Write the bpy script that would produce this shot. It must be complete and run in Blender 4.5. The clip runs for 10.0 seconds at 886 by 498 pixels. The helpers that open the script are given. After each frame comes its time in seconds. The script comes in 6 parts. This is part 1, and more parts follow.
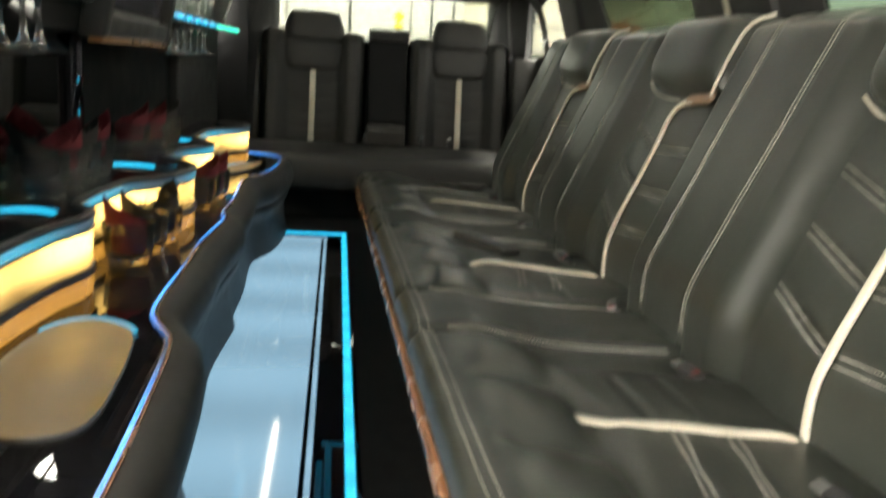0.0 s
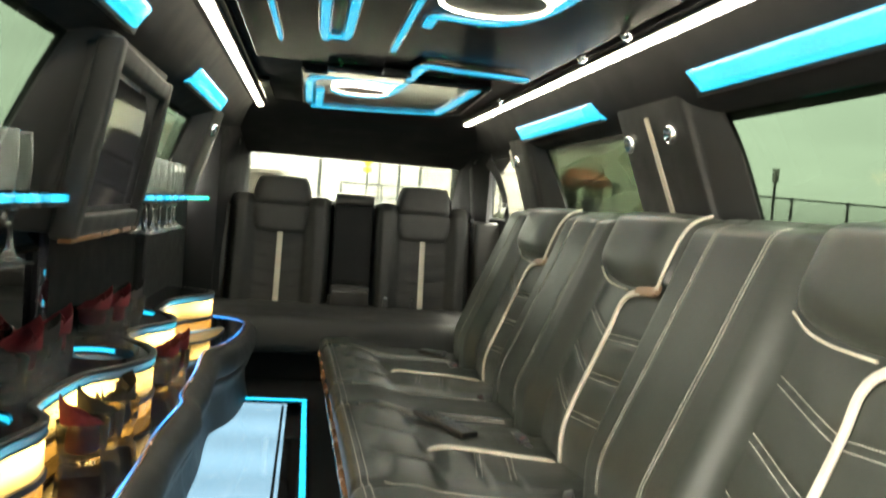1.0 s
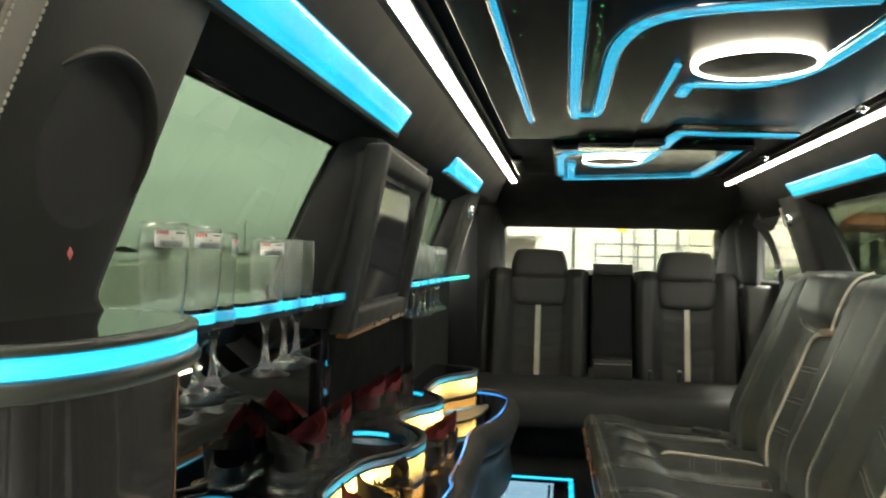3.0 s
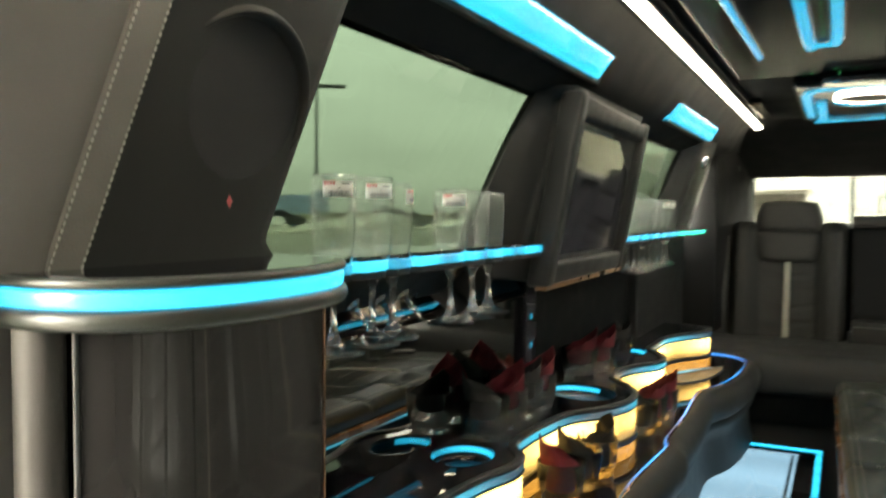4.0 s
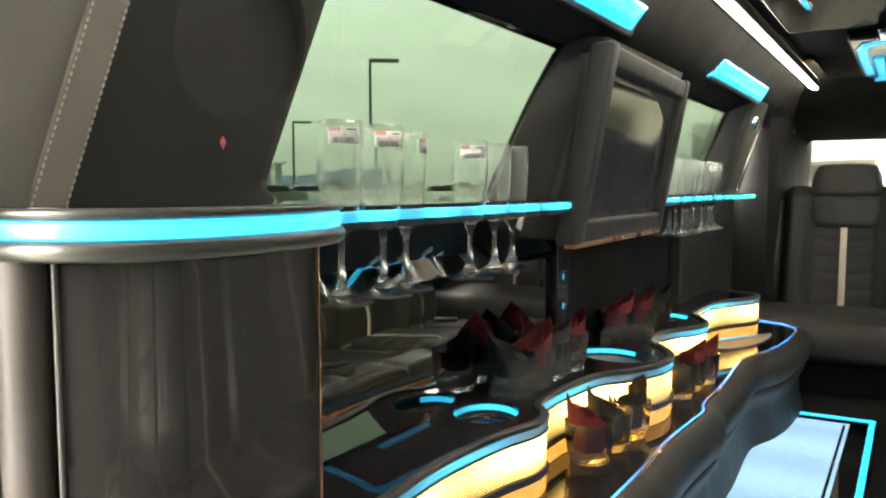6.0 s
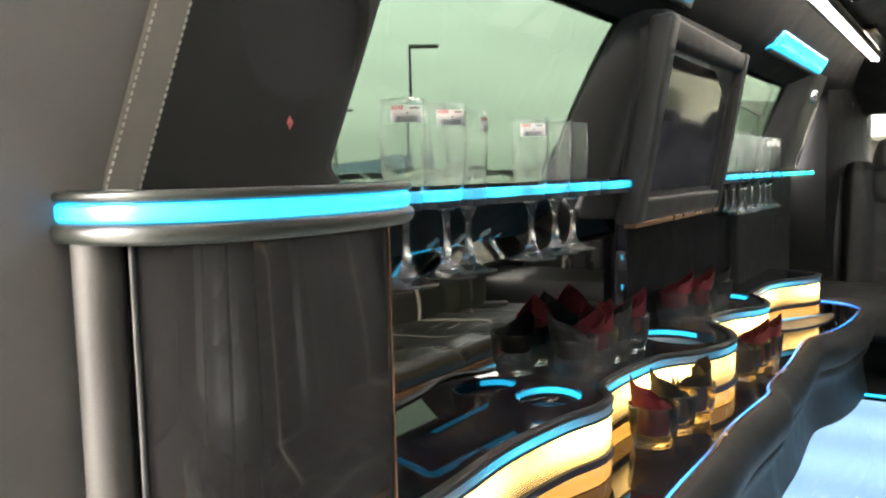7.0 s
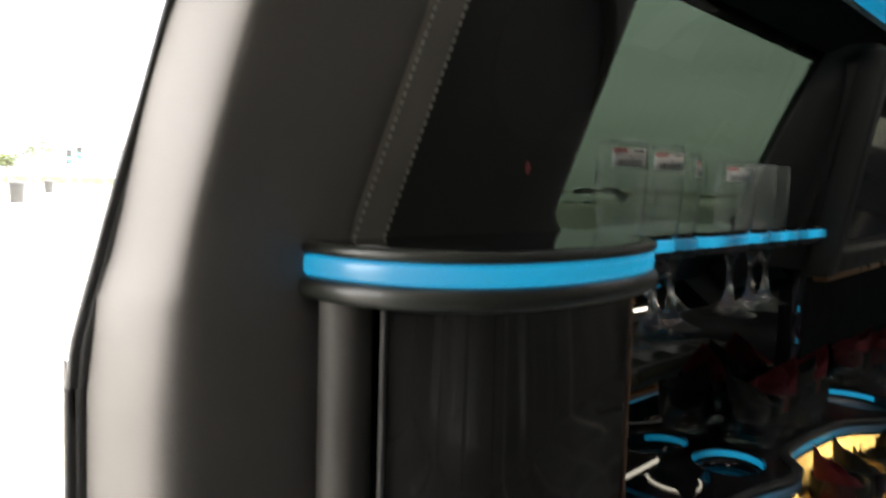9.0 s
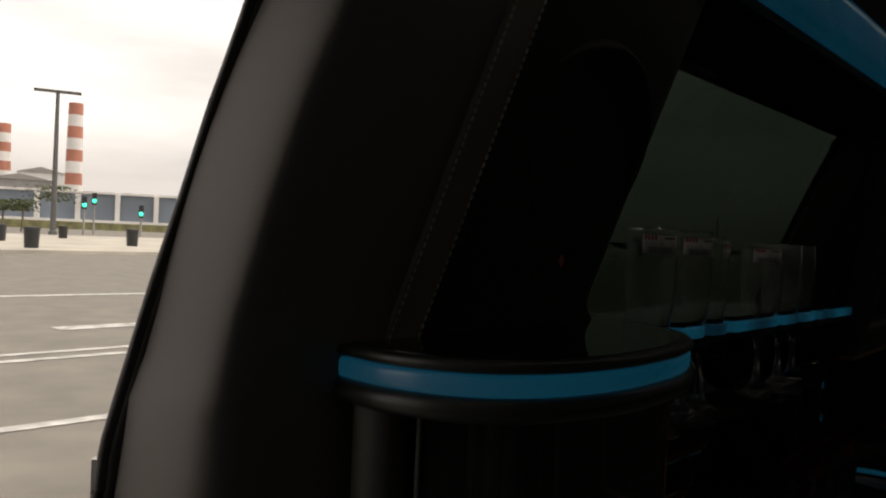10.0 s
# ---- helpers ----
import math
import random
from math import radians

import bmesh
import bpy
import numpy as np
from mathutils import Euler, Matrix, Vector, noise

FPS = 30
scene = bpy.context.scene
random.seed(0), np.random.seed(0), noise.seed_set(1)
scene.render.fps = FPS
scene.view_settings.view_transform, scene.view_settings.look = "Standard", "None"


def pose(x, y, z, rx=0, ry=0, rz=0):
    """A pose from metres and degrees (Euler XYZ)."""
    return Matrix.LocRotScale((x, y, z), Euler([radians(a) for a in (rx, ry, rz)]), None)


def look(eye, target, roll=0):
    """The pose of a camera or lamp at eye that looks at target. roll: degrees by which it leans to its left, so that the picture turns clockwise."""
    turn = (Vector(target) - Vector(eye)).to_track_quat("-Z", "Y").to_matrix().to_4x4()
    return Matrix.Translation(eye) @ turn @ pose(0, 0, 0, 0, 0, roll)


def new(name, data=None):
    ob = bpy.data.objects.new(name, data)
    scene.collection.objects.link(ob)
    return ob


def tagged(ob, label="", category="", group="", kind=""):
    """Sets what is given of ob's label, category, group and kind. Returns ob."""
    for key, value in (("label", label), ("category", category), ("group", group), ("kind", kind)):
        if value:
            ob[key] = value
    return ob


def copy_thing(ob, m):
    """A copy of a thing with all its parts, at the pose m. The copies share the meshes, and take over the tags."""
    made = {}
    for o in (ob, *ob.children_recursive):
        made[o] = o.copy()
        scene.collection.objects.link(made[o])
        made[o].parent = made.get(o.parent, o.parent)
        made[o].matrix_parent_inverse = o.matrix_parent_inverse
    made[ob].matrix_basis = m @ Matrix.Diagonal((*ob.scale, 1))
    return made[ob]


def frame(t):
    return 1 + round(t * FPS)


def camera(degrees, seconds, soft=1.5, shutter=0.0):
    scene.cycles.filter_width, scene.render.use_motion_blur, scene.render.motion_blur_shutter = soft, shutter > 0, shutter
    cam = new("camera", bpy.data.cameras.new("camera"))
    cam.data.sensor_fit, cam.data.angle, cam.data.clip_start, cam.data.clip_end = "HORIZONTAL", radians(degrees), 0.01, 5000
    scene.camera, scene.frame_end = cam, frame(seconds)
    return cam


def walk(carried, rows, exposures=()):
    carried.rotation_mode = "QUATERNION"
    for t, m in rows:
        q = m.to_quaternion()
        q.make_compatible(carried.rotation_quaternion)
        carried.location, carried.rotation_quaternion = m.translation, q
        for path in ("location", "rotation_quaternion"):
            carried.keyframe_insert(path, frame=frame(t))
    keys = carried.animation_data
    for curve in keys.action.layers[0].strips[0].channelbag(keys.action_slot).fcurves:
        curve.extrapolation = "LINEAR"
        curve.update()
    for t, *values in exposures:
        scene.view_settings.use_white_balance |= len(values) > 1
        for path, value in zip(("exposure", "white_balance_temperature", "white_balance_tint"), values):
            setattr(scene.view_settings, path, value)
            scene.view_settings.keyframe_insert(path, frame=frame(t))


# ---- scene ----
cam = camera(58.1, 10.0, 2.0, 0.5)
PATH = [
    (0, (-0.225, 0.004, 0.653), (0.051, 1.934, 0.209), 4.0),
    (0.5, (-0.214, -0.015, 0.722), (0.137, 1.945, 0.528), 4.5),
    (1, (-0.218, -0.026, 0.773), (0.121, 1.942, 0.671), 4.6),
    (1.5, (-0.224, -0.025, 0.8), (0.063, 1.954, 0.837), 4.1),
    (2, (-0.233, -0.012, 0.823), (-0.222, 1.987, 0.859), 3.2),
    (2.2, (-0.238, -0.01, 0.814), (-0.327, 1.988, 0.85), 3.5),
    (3.3, (-0.222, 0.007, 0.824), (-0.598, 1.972, 0.84), 0.9),
    (3.5, (-0.219, 0.008, 0.828), (-0.683, 1.954, 0.846), 1.1),
    (4, (-0.128, 0.051, 0.802), (-1.024, 1.837, 0.714), 0.3),
    (4.5, (-0.084, 0.093, 0.78), (-1.064, 1.83, 0.632), -0.4),
    (5, (-0.076, 0.09, 0.776), (-1.082, 1.812, 0.624), 0.3),
    (6.5, (-0.102, 0.094, 0.765), (-1.143, 1.795, 0.612), -1.1),
    (7, (-0.121, 0.094, 0.762), (-1.225, 1.751, 0.576), -1.4),
    (7.5, (-0.145, 0.093, 0.762), (-1.269, 1.732, 0.539), -0.1),
    (8, (-0.165, 0.085, 0.76), (-1.355, 1.678, 0.539), 0.3),
    (8.5, (-0.199, 0.072, 0.763), (-1.413, 1.646, 0.538), 0.9),
    (9, (-0.26, 0.079, 0.795), (-1.559, 1.592, 0.639), 1.7),
    (9.5, (-0.281, 0.062, 0.817), (-1.611, 1.555, 0.753), 2.7),
    (10, (-0.28, 0.072, 0.828), (-1.605, 1.57, 0.798), 2.6),
]
# seconds, stops, white balance and tint
EXPOSURES = [(0.0, 6.7, 7300, 5), (0.5, 7.3, 7400, 3), (1.0, 7.3, 7400, 2), (2.0, 6.95, 7300, 1), (3.5, 7.0, 7400, 3), (5.0, 7.45, 7900, 6), (6.5, 7.55, 7000, 10), (7.5, 7.45, 6800, 11), (8.0, 6.95, 6700, 11), (8.5, 6.5, 6700, 10), (9.0, 5.15, 6700, 10), (9.5, 2.9, 6900, 11), (10.0, 1.6, 7200, 14)]
walk(cam, [(t, look(eye, target, roll)) for t, eye, target, roll in PATH], EXPOSURES)

# light: strengths of sky, coloured diodes, white strips, bar glow and floor
SKY = 0.15
LED_COLOR, LED_POWER = (0.0002, 0.0148, 0.028), 1.0
WHITE_POWER, GLOW_POWER, FLOOR_POWER = 0.18, 0.066, 0.0105

# ==== place ====
XC = 0.02                      # centre line of the car

# world: an even overcast sky
world = bpy.data.worlds.new("sky")
scene.world = world
world.use_nodes = True
wn, wl = world.node_tree.nodes, world.node_tree.links
sky = wn.new("ShaderNodeTexSky")
sky.sky_type, sky.sun_disc = "NISHITA", False
sky.sun_elevation, sky.sun_rotation = radians(60), radians(30)
sky.air_density, sky.dust_density, sky.ozone_density = 1.0, 4.0, 1.0
grey = wn.new("ShaderNodeHueSaturation")
grey.inputs["Saturation"].default_value = 0.12
wl.new(sky.outputs[0], grey.inputs["Color"])
cloud = wn.new("ShaderNodeTexNoise")
cloud.inputs["Scale"].default_value, cloud.inputs["Detail"].default_value = 2.2, 6.0
coord = wn.new("ShaderNodeTexCoord")
stretch = wn.new("ShaderNodeMapping")
stretch.inputs["Scale"].default_value = (1, 1, 5)
wl.new(coord.outputs["Generated"], stretch.inputs[0])
wl.new(stretch.outputs[0], cloud.inputs["Vector"])
veil = wn.new("ShaderNodeMapRange")
veil.inputs["From Min"].default_value, veil.inputs["From Max"].default_value = 0.3, 0.75
veil.inputs["To Min"].default_value, veil.inputs["To Max"].default_value = 0.72, 1.12
wl.new(cloud.outputs[0], veil.inputs[0])
layer = wn.new("ShaderNodeMix")
layer.data_type, layer.blend_type = "RGBA", "MULTIPLY"
layer.inputs[0].default_value = 1.0
even = wn.new("ShaderNodeMix")
even.data_type = "RGBA"
even.inputs[0].default_value = 0.65
even.inputs[7].default_value = (2.05, 2.0, 1.95, 1)
wl.new(grey.outputs[0], even.inputs[6])
wl.new(even.outputs[2], layer.inputs[6])
wl.new(veil.outputs[0], layer.inputs[7])
wn["Background"].inputs["Strength"].default_value = SKY
wl.new(layer.outputs[2], wn["Background"].inputs["Color"])
sun = new("sun", bpy.data.lights.new("sun", "SUN"))
sun.data.energy, sun.data.angle, sun.data.color = 0.35, radians(30), (1.0, 0.97, 0.92)
sun.matrix_world = look((0, 0, 10), (-2.2, -3.4, 2.6))

# ---- materials ----
def material(name, color, rough=0.5, metal=0.0, spec=0.5, vary=0.15, scale=8.0, bump=0.0, bump_scale=300.0, coat=0.0, spread=None, rvary=1.0):
    """A principled material with stains at one scale and grain at a finer one."""
    m = bpy.data.materials.new(name)
    m.use_nodes = True
    n, l = m.node_tree.nodes, m.node_tree.links
    p = n["Principled BSDF"]
    p.inputs["Metallic"].default_value = metal
    p.inputs["Specular IOR Level"].default_value = spec
    p.inputs["Coat Weight"].default_value = coat
    p.inputs["Coat Roughness"].default_value = 0.03
    co = n.new("ShaderNodeTexCoord")
    big = n.new("ShaderNodeTexNoise")
    big.inputs["Scale"].default_value, big.inputs["Detail"].default_value = scale, 5.0
    l.new(co.outputs["Object"], big.inputs["Vector"])
    ramp = n.new("ShaderNodeMapRange")
    ramp.inputs["From Min"].default_value, ramp.inputs["From Max"].default_value = 0.3, 0.7
    ramp.inputs["To Min"].default_value, ramp.inputs["To Max"].default_value = 1 - vary, 1 + vary
    l.new(big.outputs[0], ramp.inputs[0])
    mul = n.new("ShaderNodeMix")
    mul.data_type, mul.blend_type = "RGBA", "MULTIPLY"
    mul.inputs[0].default_value = 1.0
    mul.inputs[6].default_value = (*color, 1)
    l.new(ramp.outputs[0], mul.inputs[7])
    if spread:
        info, mixer = n.new("ShaderNodeObjectInfo"), n.new("ShaderNodeMix")
        mixer.data_type = "RGBA"
        mixer.inputs[6].default_value, mixer.inputs[7].default_value = (*color, 1), (*spread, 1)
        l.new(info.outputs["Random"], mixer.inputs[0])
        l.new(mixer.outputs[2], mul.inputs[6])
    l.new(mul.outputs[2], p.inputs["Base Color"])
    rr = n.new("ShaderNodeMapRange")
    rr.inputs["From Min"].default_value, rr.inputs["From Max"].default_value = 0.3, 0.7
    rr.inputs["To Min"].default_value, rr.inputs["To Max"].default_value = max(rough - 0.12 * rvary * min(1, rough * 2), 0.0), min(rough + 0.1 * rvary * min(1, rough * 2), 1.0)
    l.new(big.outputs[0], rr.inputs[0])
    l.new(rr.outputs[0], p.inputs["Roughness"])
    if bump:
        fine = n.new("ShaderNodeTexNoise")
        fine.inputs["Scale"].default_value, fine.inputs["Detail"].default_value = bump_scale, 4.0
        l.new(co.outputs["Object"], fine.inputs["Vector"])
        b = n.new("ShaderNodeBump")
        b.inputs["Strength"].default_value, b.inputs["Distance"].default_value = bump, 0.002
        l.new(fine.outputs[0], b.inputs["Height"])
        l.new(b.outputs[0], p.inputs["Normal"])
    return m


def light_material(name, color, strength, wave=0.0, wave_scale=30.0, axis="Y", cover=0.06):
    """A translucent cover that is lit from behind, a little uneven where the diodes sit."""
    m = bpy.data.materials.new(name)
    m.use_nodes = True
    n, l = m.node_tree.nodes, m.node_tree.links
    p = n["Principled BSDF"]
    p.inputs["Base Color"].default_value = (cover, cover, cover, 1)
    p.inputs["Roughness"].default_value = 0.25
    p.inputs["Emission Color"].default_value = (*color, 1)
    p.inputs["Emission Strength"].default_value = strength
    if wave:
        co, tex, r = n.new("ShaderNodeTexCoord"), n.new("ShaderNodeTexWave"), n.new("ShaderNodeMapRange")
        tex.bands_direction = axis
        tex.inputs["Scale"].default_value, tex.inputs["Distortion"].default_value = wave_scale, 0.6
        l.new(co.outputs["Object"], tex.inputs["Vector"])
        r.inputs["To Min"].default_value, r.inputs["To Max"].default_value = strength * (1 - wave), strength * (1 + wave)
        l.new(tex.outputs[0], r.inputs[0])
        l.new(r.outputs[0], p.inputs["Emission Strength"])
    return m


def pane_material(name, tint, gloss=1.0):
    """Tinted window glass: what passes is coloured, and the surface mirrors at grazing angles."""
    m = bpy.data.materials.new(name)
    m.use_nodes = True
    n, l = m.node_tree.nodes, m.node_tree.links
    for node in list(n):
        n.remove(node)
    out, mix, tr, gl, fr, pw, ad = (n.new("ShaderNode" + k) for k in ("OutputMaterial", "MixShader", "BsdfTransparent", "BsdfGlossy", "LayerWeight", "Math", "Math"))
    tr.inputs["Color"].default_value = (*tint, 1)
    gl.inputs["Roughness"].default_value = 0.02
    gl.inputs["Color"].default_value = (gloss, gloss, gloss, 1)
    pw.operation, ad.operation = "POWER", "MULTIPLY_ADD"
    pw.inputs[1].default_value = 5.0
    ad.inputs[1].default_value, ad.inputs[2].default_value = 0.7, 0.03
    l.new(fr.outputs["Facing"], pw.inputs[0])
    l.new(pw.outputs[0], ad.inputs[0])
    l.new(ad.outputs[0], mix.inputs[0])
    l.new(tr.outputs[0], mix.inputs[1])
    l.new(gl.outputs[0], mix.inputs[2])
    l.new(mix.outputs[0], out.inputs["Surface"])
    return m


LEATHER = material("black_leather", (0.0248, 0.0272, 0.0228), 0.32, spec=0.5, vary=0.10, scale=26, bump=0.20, bump_scale=650, rvary=0.35)
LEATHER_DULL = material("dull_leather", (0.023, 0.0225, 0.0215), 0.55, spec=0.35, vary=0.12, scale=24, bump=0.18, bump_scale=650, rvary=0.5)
JAMB = material("grey_brown_leather", (0.165, 0.153, 0.142), 0.6, spec=0.3, vary=0.15, scale=6, bump=0.12, bump_scale=650)
POST_LEATHER = material("brown_black_leather", (0.070, 0.064, 0.059), 0.5, spec=0.4, vary=0.2, scale=7, bump=0.12, bump_scale=650)
# Darker copy of the dull leather: the pillars' weaker light is in the colour.
SHADED_LEATHER = material("shaded_black_leather", (0.0135, 0.0132, 0.013), 0.5, spec=0.35, vary=0.12, scale=24, bump=0.18, bump_scale=650, rvary=0.5)
SUEDE = material("black_suede", (0.009, 0.009, 0.0095), 0.9, spec=0.2, vary=0.3, scale=14, bump=0.5, bump_scale=700)
HEADLINER = material("headliner", (0.009, 0.009, 0.010), 0.85, spec=0.2, vary=0.25, scale=9, bump=0.4, bump_scale=800)
CREAM = material("cream_leather", (0.51, 0.46, 0.375), 0.5, vary=0.12, scale=12, bump=0.3, bump_scale=420)
GREY_BAND = material("grey_leather_band", (0.22, 0.20, 0.18), 0.55, vary=0.12, scale=12, bump=0.3, bump_scale=420)
# Cream leather for the gusset, with the headrest's shade put into the colour.
GUSSET = material("shaded_cream_leather", (0.26, 0.17, 0.11), 0.5, vary=0.15, scale=12, bump=0.3, bump_scale=420)
THREAD = material("pale_thread", (0.47, 0.445, 0.395), 0.75, vary=0.2, scale=90)
CABINET_LACQUER = material("cabinet_lacquer", (0.014, 0.013, 0.0125), 0.05, spec=0.55, vary=0.06, scale=2)
LACQUER = material("black_lacquer", (0.006, 0.006, 0.007), 0.015, spec=0.45, vary=0.3, scale=6)
ROOF_LACQUER = material("roof_lacquer", (0.006, 0.006, 0.007), 0.26, spec=0.06, vary=0.2, scale=6, rvary=0.2)
MIRROR = material("mirror", (0.40, 0.40, 0.385), 0.015, metal=1.0, vary=0.05, scale=5)
SMOKED = material("smoked_mirror", (0.10, 0.088, 0.066), 0.14, metal=1.0, vary=0.2, scale=7)
CHROME = material("chrome", (0.75, 0.75, 0.76), 0.08, metal=1.0, vary=0.1, scale=20)
COPPER = material("copper_trim", (0.42, 0.24, 0.15), 0.25, metal=1.0, vary=0.2, scale=9)
STEEL = material("brushed_steel", (0.24, 0.235, 0.23), 0.50, metal=1.0, vary=0.12, scale=20, bump=0.1, bump_scale=500)
PLASTIC = material("black_plastic", (0.015, 0.015, 0.016), 0.4, vary=0.25, scale=20, bump=0.2, bump_scale=500)
RUBBER = material("black_rubber", (0.030, 0.029, 0.028), 0.5, vary=0.3, scale=20, bump=0.3, bump_scale=300)
CARPET = material("black_carpet", (0.013, 0.012, 0.012), 0.95, spec=0.1, vary=0.4, scale=30, bump=0.9, bump_scale=900)
SCREEN = material("dark_screen", (0.008, 0.008, 0.010), 0.07, spec=0.35, vary=0.2, scale=4, rvary=0.2)
SPEAKER_CLOTH = material("speaker_cloth", (0.018, 0.018, 0.020), 0.85, vary=0.3, scale=20, bump=0.8, bump_scale=900)
GREY_TRIM = material("grey_trim", (0.30, 0.28, 0.26), 0.6, vary=0.1, scale=8, bump=0.2, bump_scale=400)
WHITE_PAINT = material("white_car_paint", (0.78, 0.78, 0.78), 0.25, vary=0.04, scale=5, coat=0.5)
RED_CLOTH = material("burgundy_napkin", (0.20, 0.026, 0.038), 0.85, vary=0.25, scale=40, bump=0.4, bump_scale=500)
BLACK_CLOTH = material("black_napkin", (0.026, 0.024, 0.023), 0.85, vary=0.25, scale=40, bump=0.4, bump_scale=500)


def let_through(m, share):
    """Thin cloth: part of the light passes through it, softly and in its own colour."""
    n, l = m.node_tree.nodes, m.node_tree.links
    p = n["Principled BSDF"]
    thin, mix = n.new("ShaderNodeBsdfTranslucent"), n.new("ShaderNodeMixShader")
    l.new(p.inputs["Base Color"].links[0].from_socket, thin.inputs["Color"])
    mix.inputs[0].default_value = share
    l.new(p.outputs[0], mix.inputs[1])
    l.new(thin.outputs[0], mix.inputs[2])
    l.new(mix.outputs[0], n["Material Output"].inputs["Surface"])
    return m


let_through(RED_CLOTH, 0.55)
let_through(BLACK_CLOTH, 0.40)
PAPER = material("white_label", (0.62, 0.61, 0.58), 0.6, vary=0.05, scale=40)
INK = material("black_ink", (0.03, 0.03, 0.03), 0.6)
RED_INK = material("red_ink", (0.50, 0.09, 0.09), 0.5)
DARK_RED = material("dark_red_plastic", (0.10, 0.012, 0.012), 0.4, vary=0.2, scale=40)
LED = light_material("blue_led", LED_COLOR, LED_POWER * 0.24, 0.3, 9.0)
LED_FLOOR = light_material("blue_led_floor", LED_COLOR, LED_POWER * 0.5, 0.2, 3.0)
LED_EDGE = light_material("blue_led_edge", (0.0002, 0.0155, 0.026), LED_POWER * 0.15, 0.85, 0.75, cover=0.3)
LED_RAIL = light_material("blue_led_rail", (0.0003, 0.0090, 0.034), LED_POWER * 0.34, 0.95, 0.62, cover=0.2)
LED_WELL = light_material("blue_led_well", (0.0002, 0.0150, 0.028), LED_POWER * 0.30, 0.45, 2.2)
LED_SHELF = light_material("blue_led_shelf", LED_COLOR, LED_POWER * 0.42, 0.55, 2.3)
LED_BAND = light_material("blue_led_band", LED_COLOR, LED_POWER * 0.55, 0.10, 1.1)
LAMP_COVER = light_material("blue_lamp_cover", LED_COLOR, LED_POWER * 0.38, 0.05, 1.3)
WHITE_LED = light_material("white_led", (1.0, 0.93, 0.80), WHITE_POWER)
TURQUOISE = light_material("turquoise_led", (0.0, 0.55, 0.36), LED_POWER * 0.03, 0.2, 9.0)
FLOOR_GLOW = light_material("lit_floor_panel", (0.23, 0.42, 0.62), FLOOR_POWER, 0.12, 0.9)
FLOOR_GLOW.node_tree.nodes["Principled BSDF"].inputs["Roughness"].default_value = 0.06
PANE = pane_material("tinted_glass", (0.090, 0.108, 0.092), 0.35)
REAR_PANE = pane_material("rear_glass", (0.27, 0.28, 0.268), 0.4)


def crystal(name, tint=(0.97, 0.98, 0.97), film=0.008):
    """Clear glass under a thin dull film of dust."""
    m = bpy.data.materials.new(name)
    m.use_nodes = True
    p = m.node_tree.nodes["Principled BSDF"]
    p.inputs["Base Color"].default_value = (*tint, 1)
    p.inputs["Roughness"].default_value = 0.0
    p.inputs["IOR"].default_value = 1.45
    p.inputs["Transmission Weight"].default_value = 1.0 - film
    return m


GLASS = crystal("clear_glass")
TUMBLER = crystal("tumbler_glass", (0.98, 0.985, 0.98), 0.004)


def mesh_glow():
    """A fine gold mesh lit from behind."""
    m = light_material("gold_mesh_glow", (1.0, 0.47, 0.08), GLOW_POWER)
    n, l = m.node_tree.nodes, m.node_tree.links
    co, a, b = n.new("ShaderNodeTexCoord"), n.new("ShaderNodeTexWave"), n.new("ShaderNodeTexWave")
    a.bands_direction, b.bands_direction = "Y", "Z"
    for w in (a, b):
        w.inputs["Scale"].default_value = 84.0
        l.new(co.outputs["Object"], w.inputs["Vector"])
    add = n.new("ShaderNodeMath")
    add.operation = "MULTIPLY"
    l.new(a.outputs[0], add.inputs[0])
    l.new(b.outputs[0], add.inputs[1])
    r = n.new("ShaderNodeMapRange")
    r.inputs["To Min"].default_value, r.inputs["To Max"].default_value = GLOW_POWER * 0.004, GLOW_POWER * 0.34
    l.new(add.outputs[0], r.inputs[0])
    l.new(r.outputs[0], m.node_tree.nodes["Principled BSDF"].inputs["Emission Strength"])
    return m


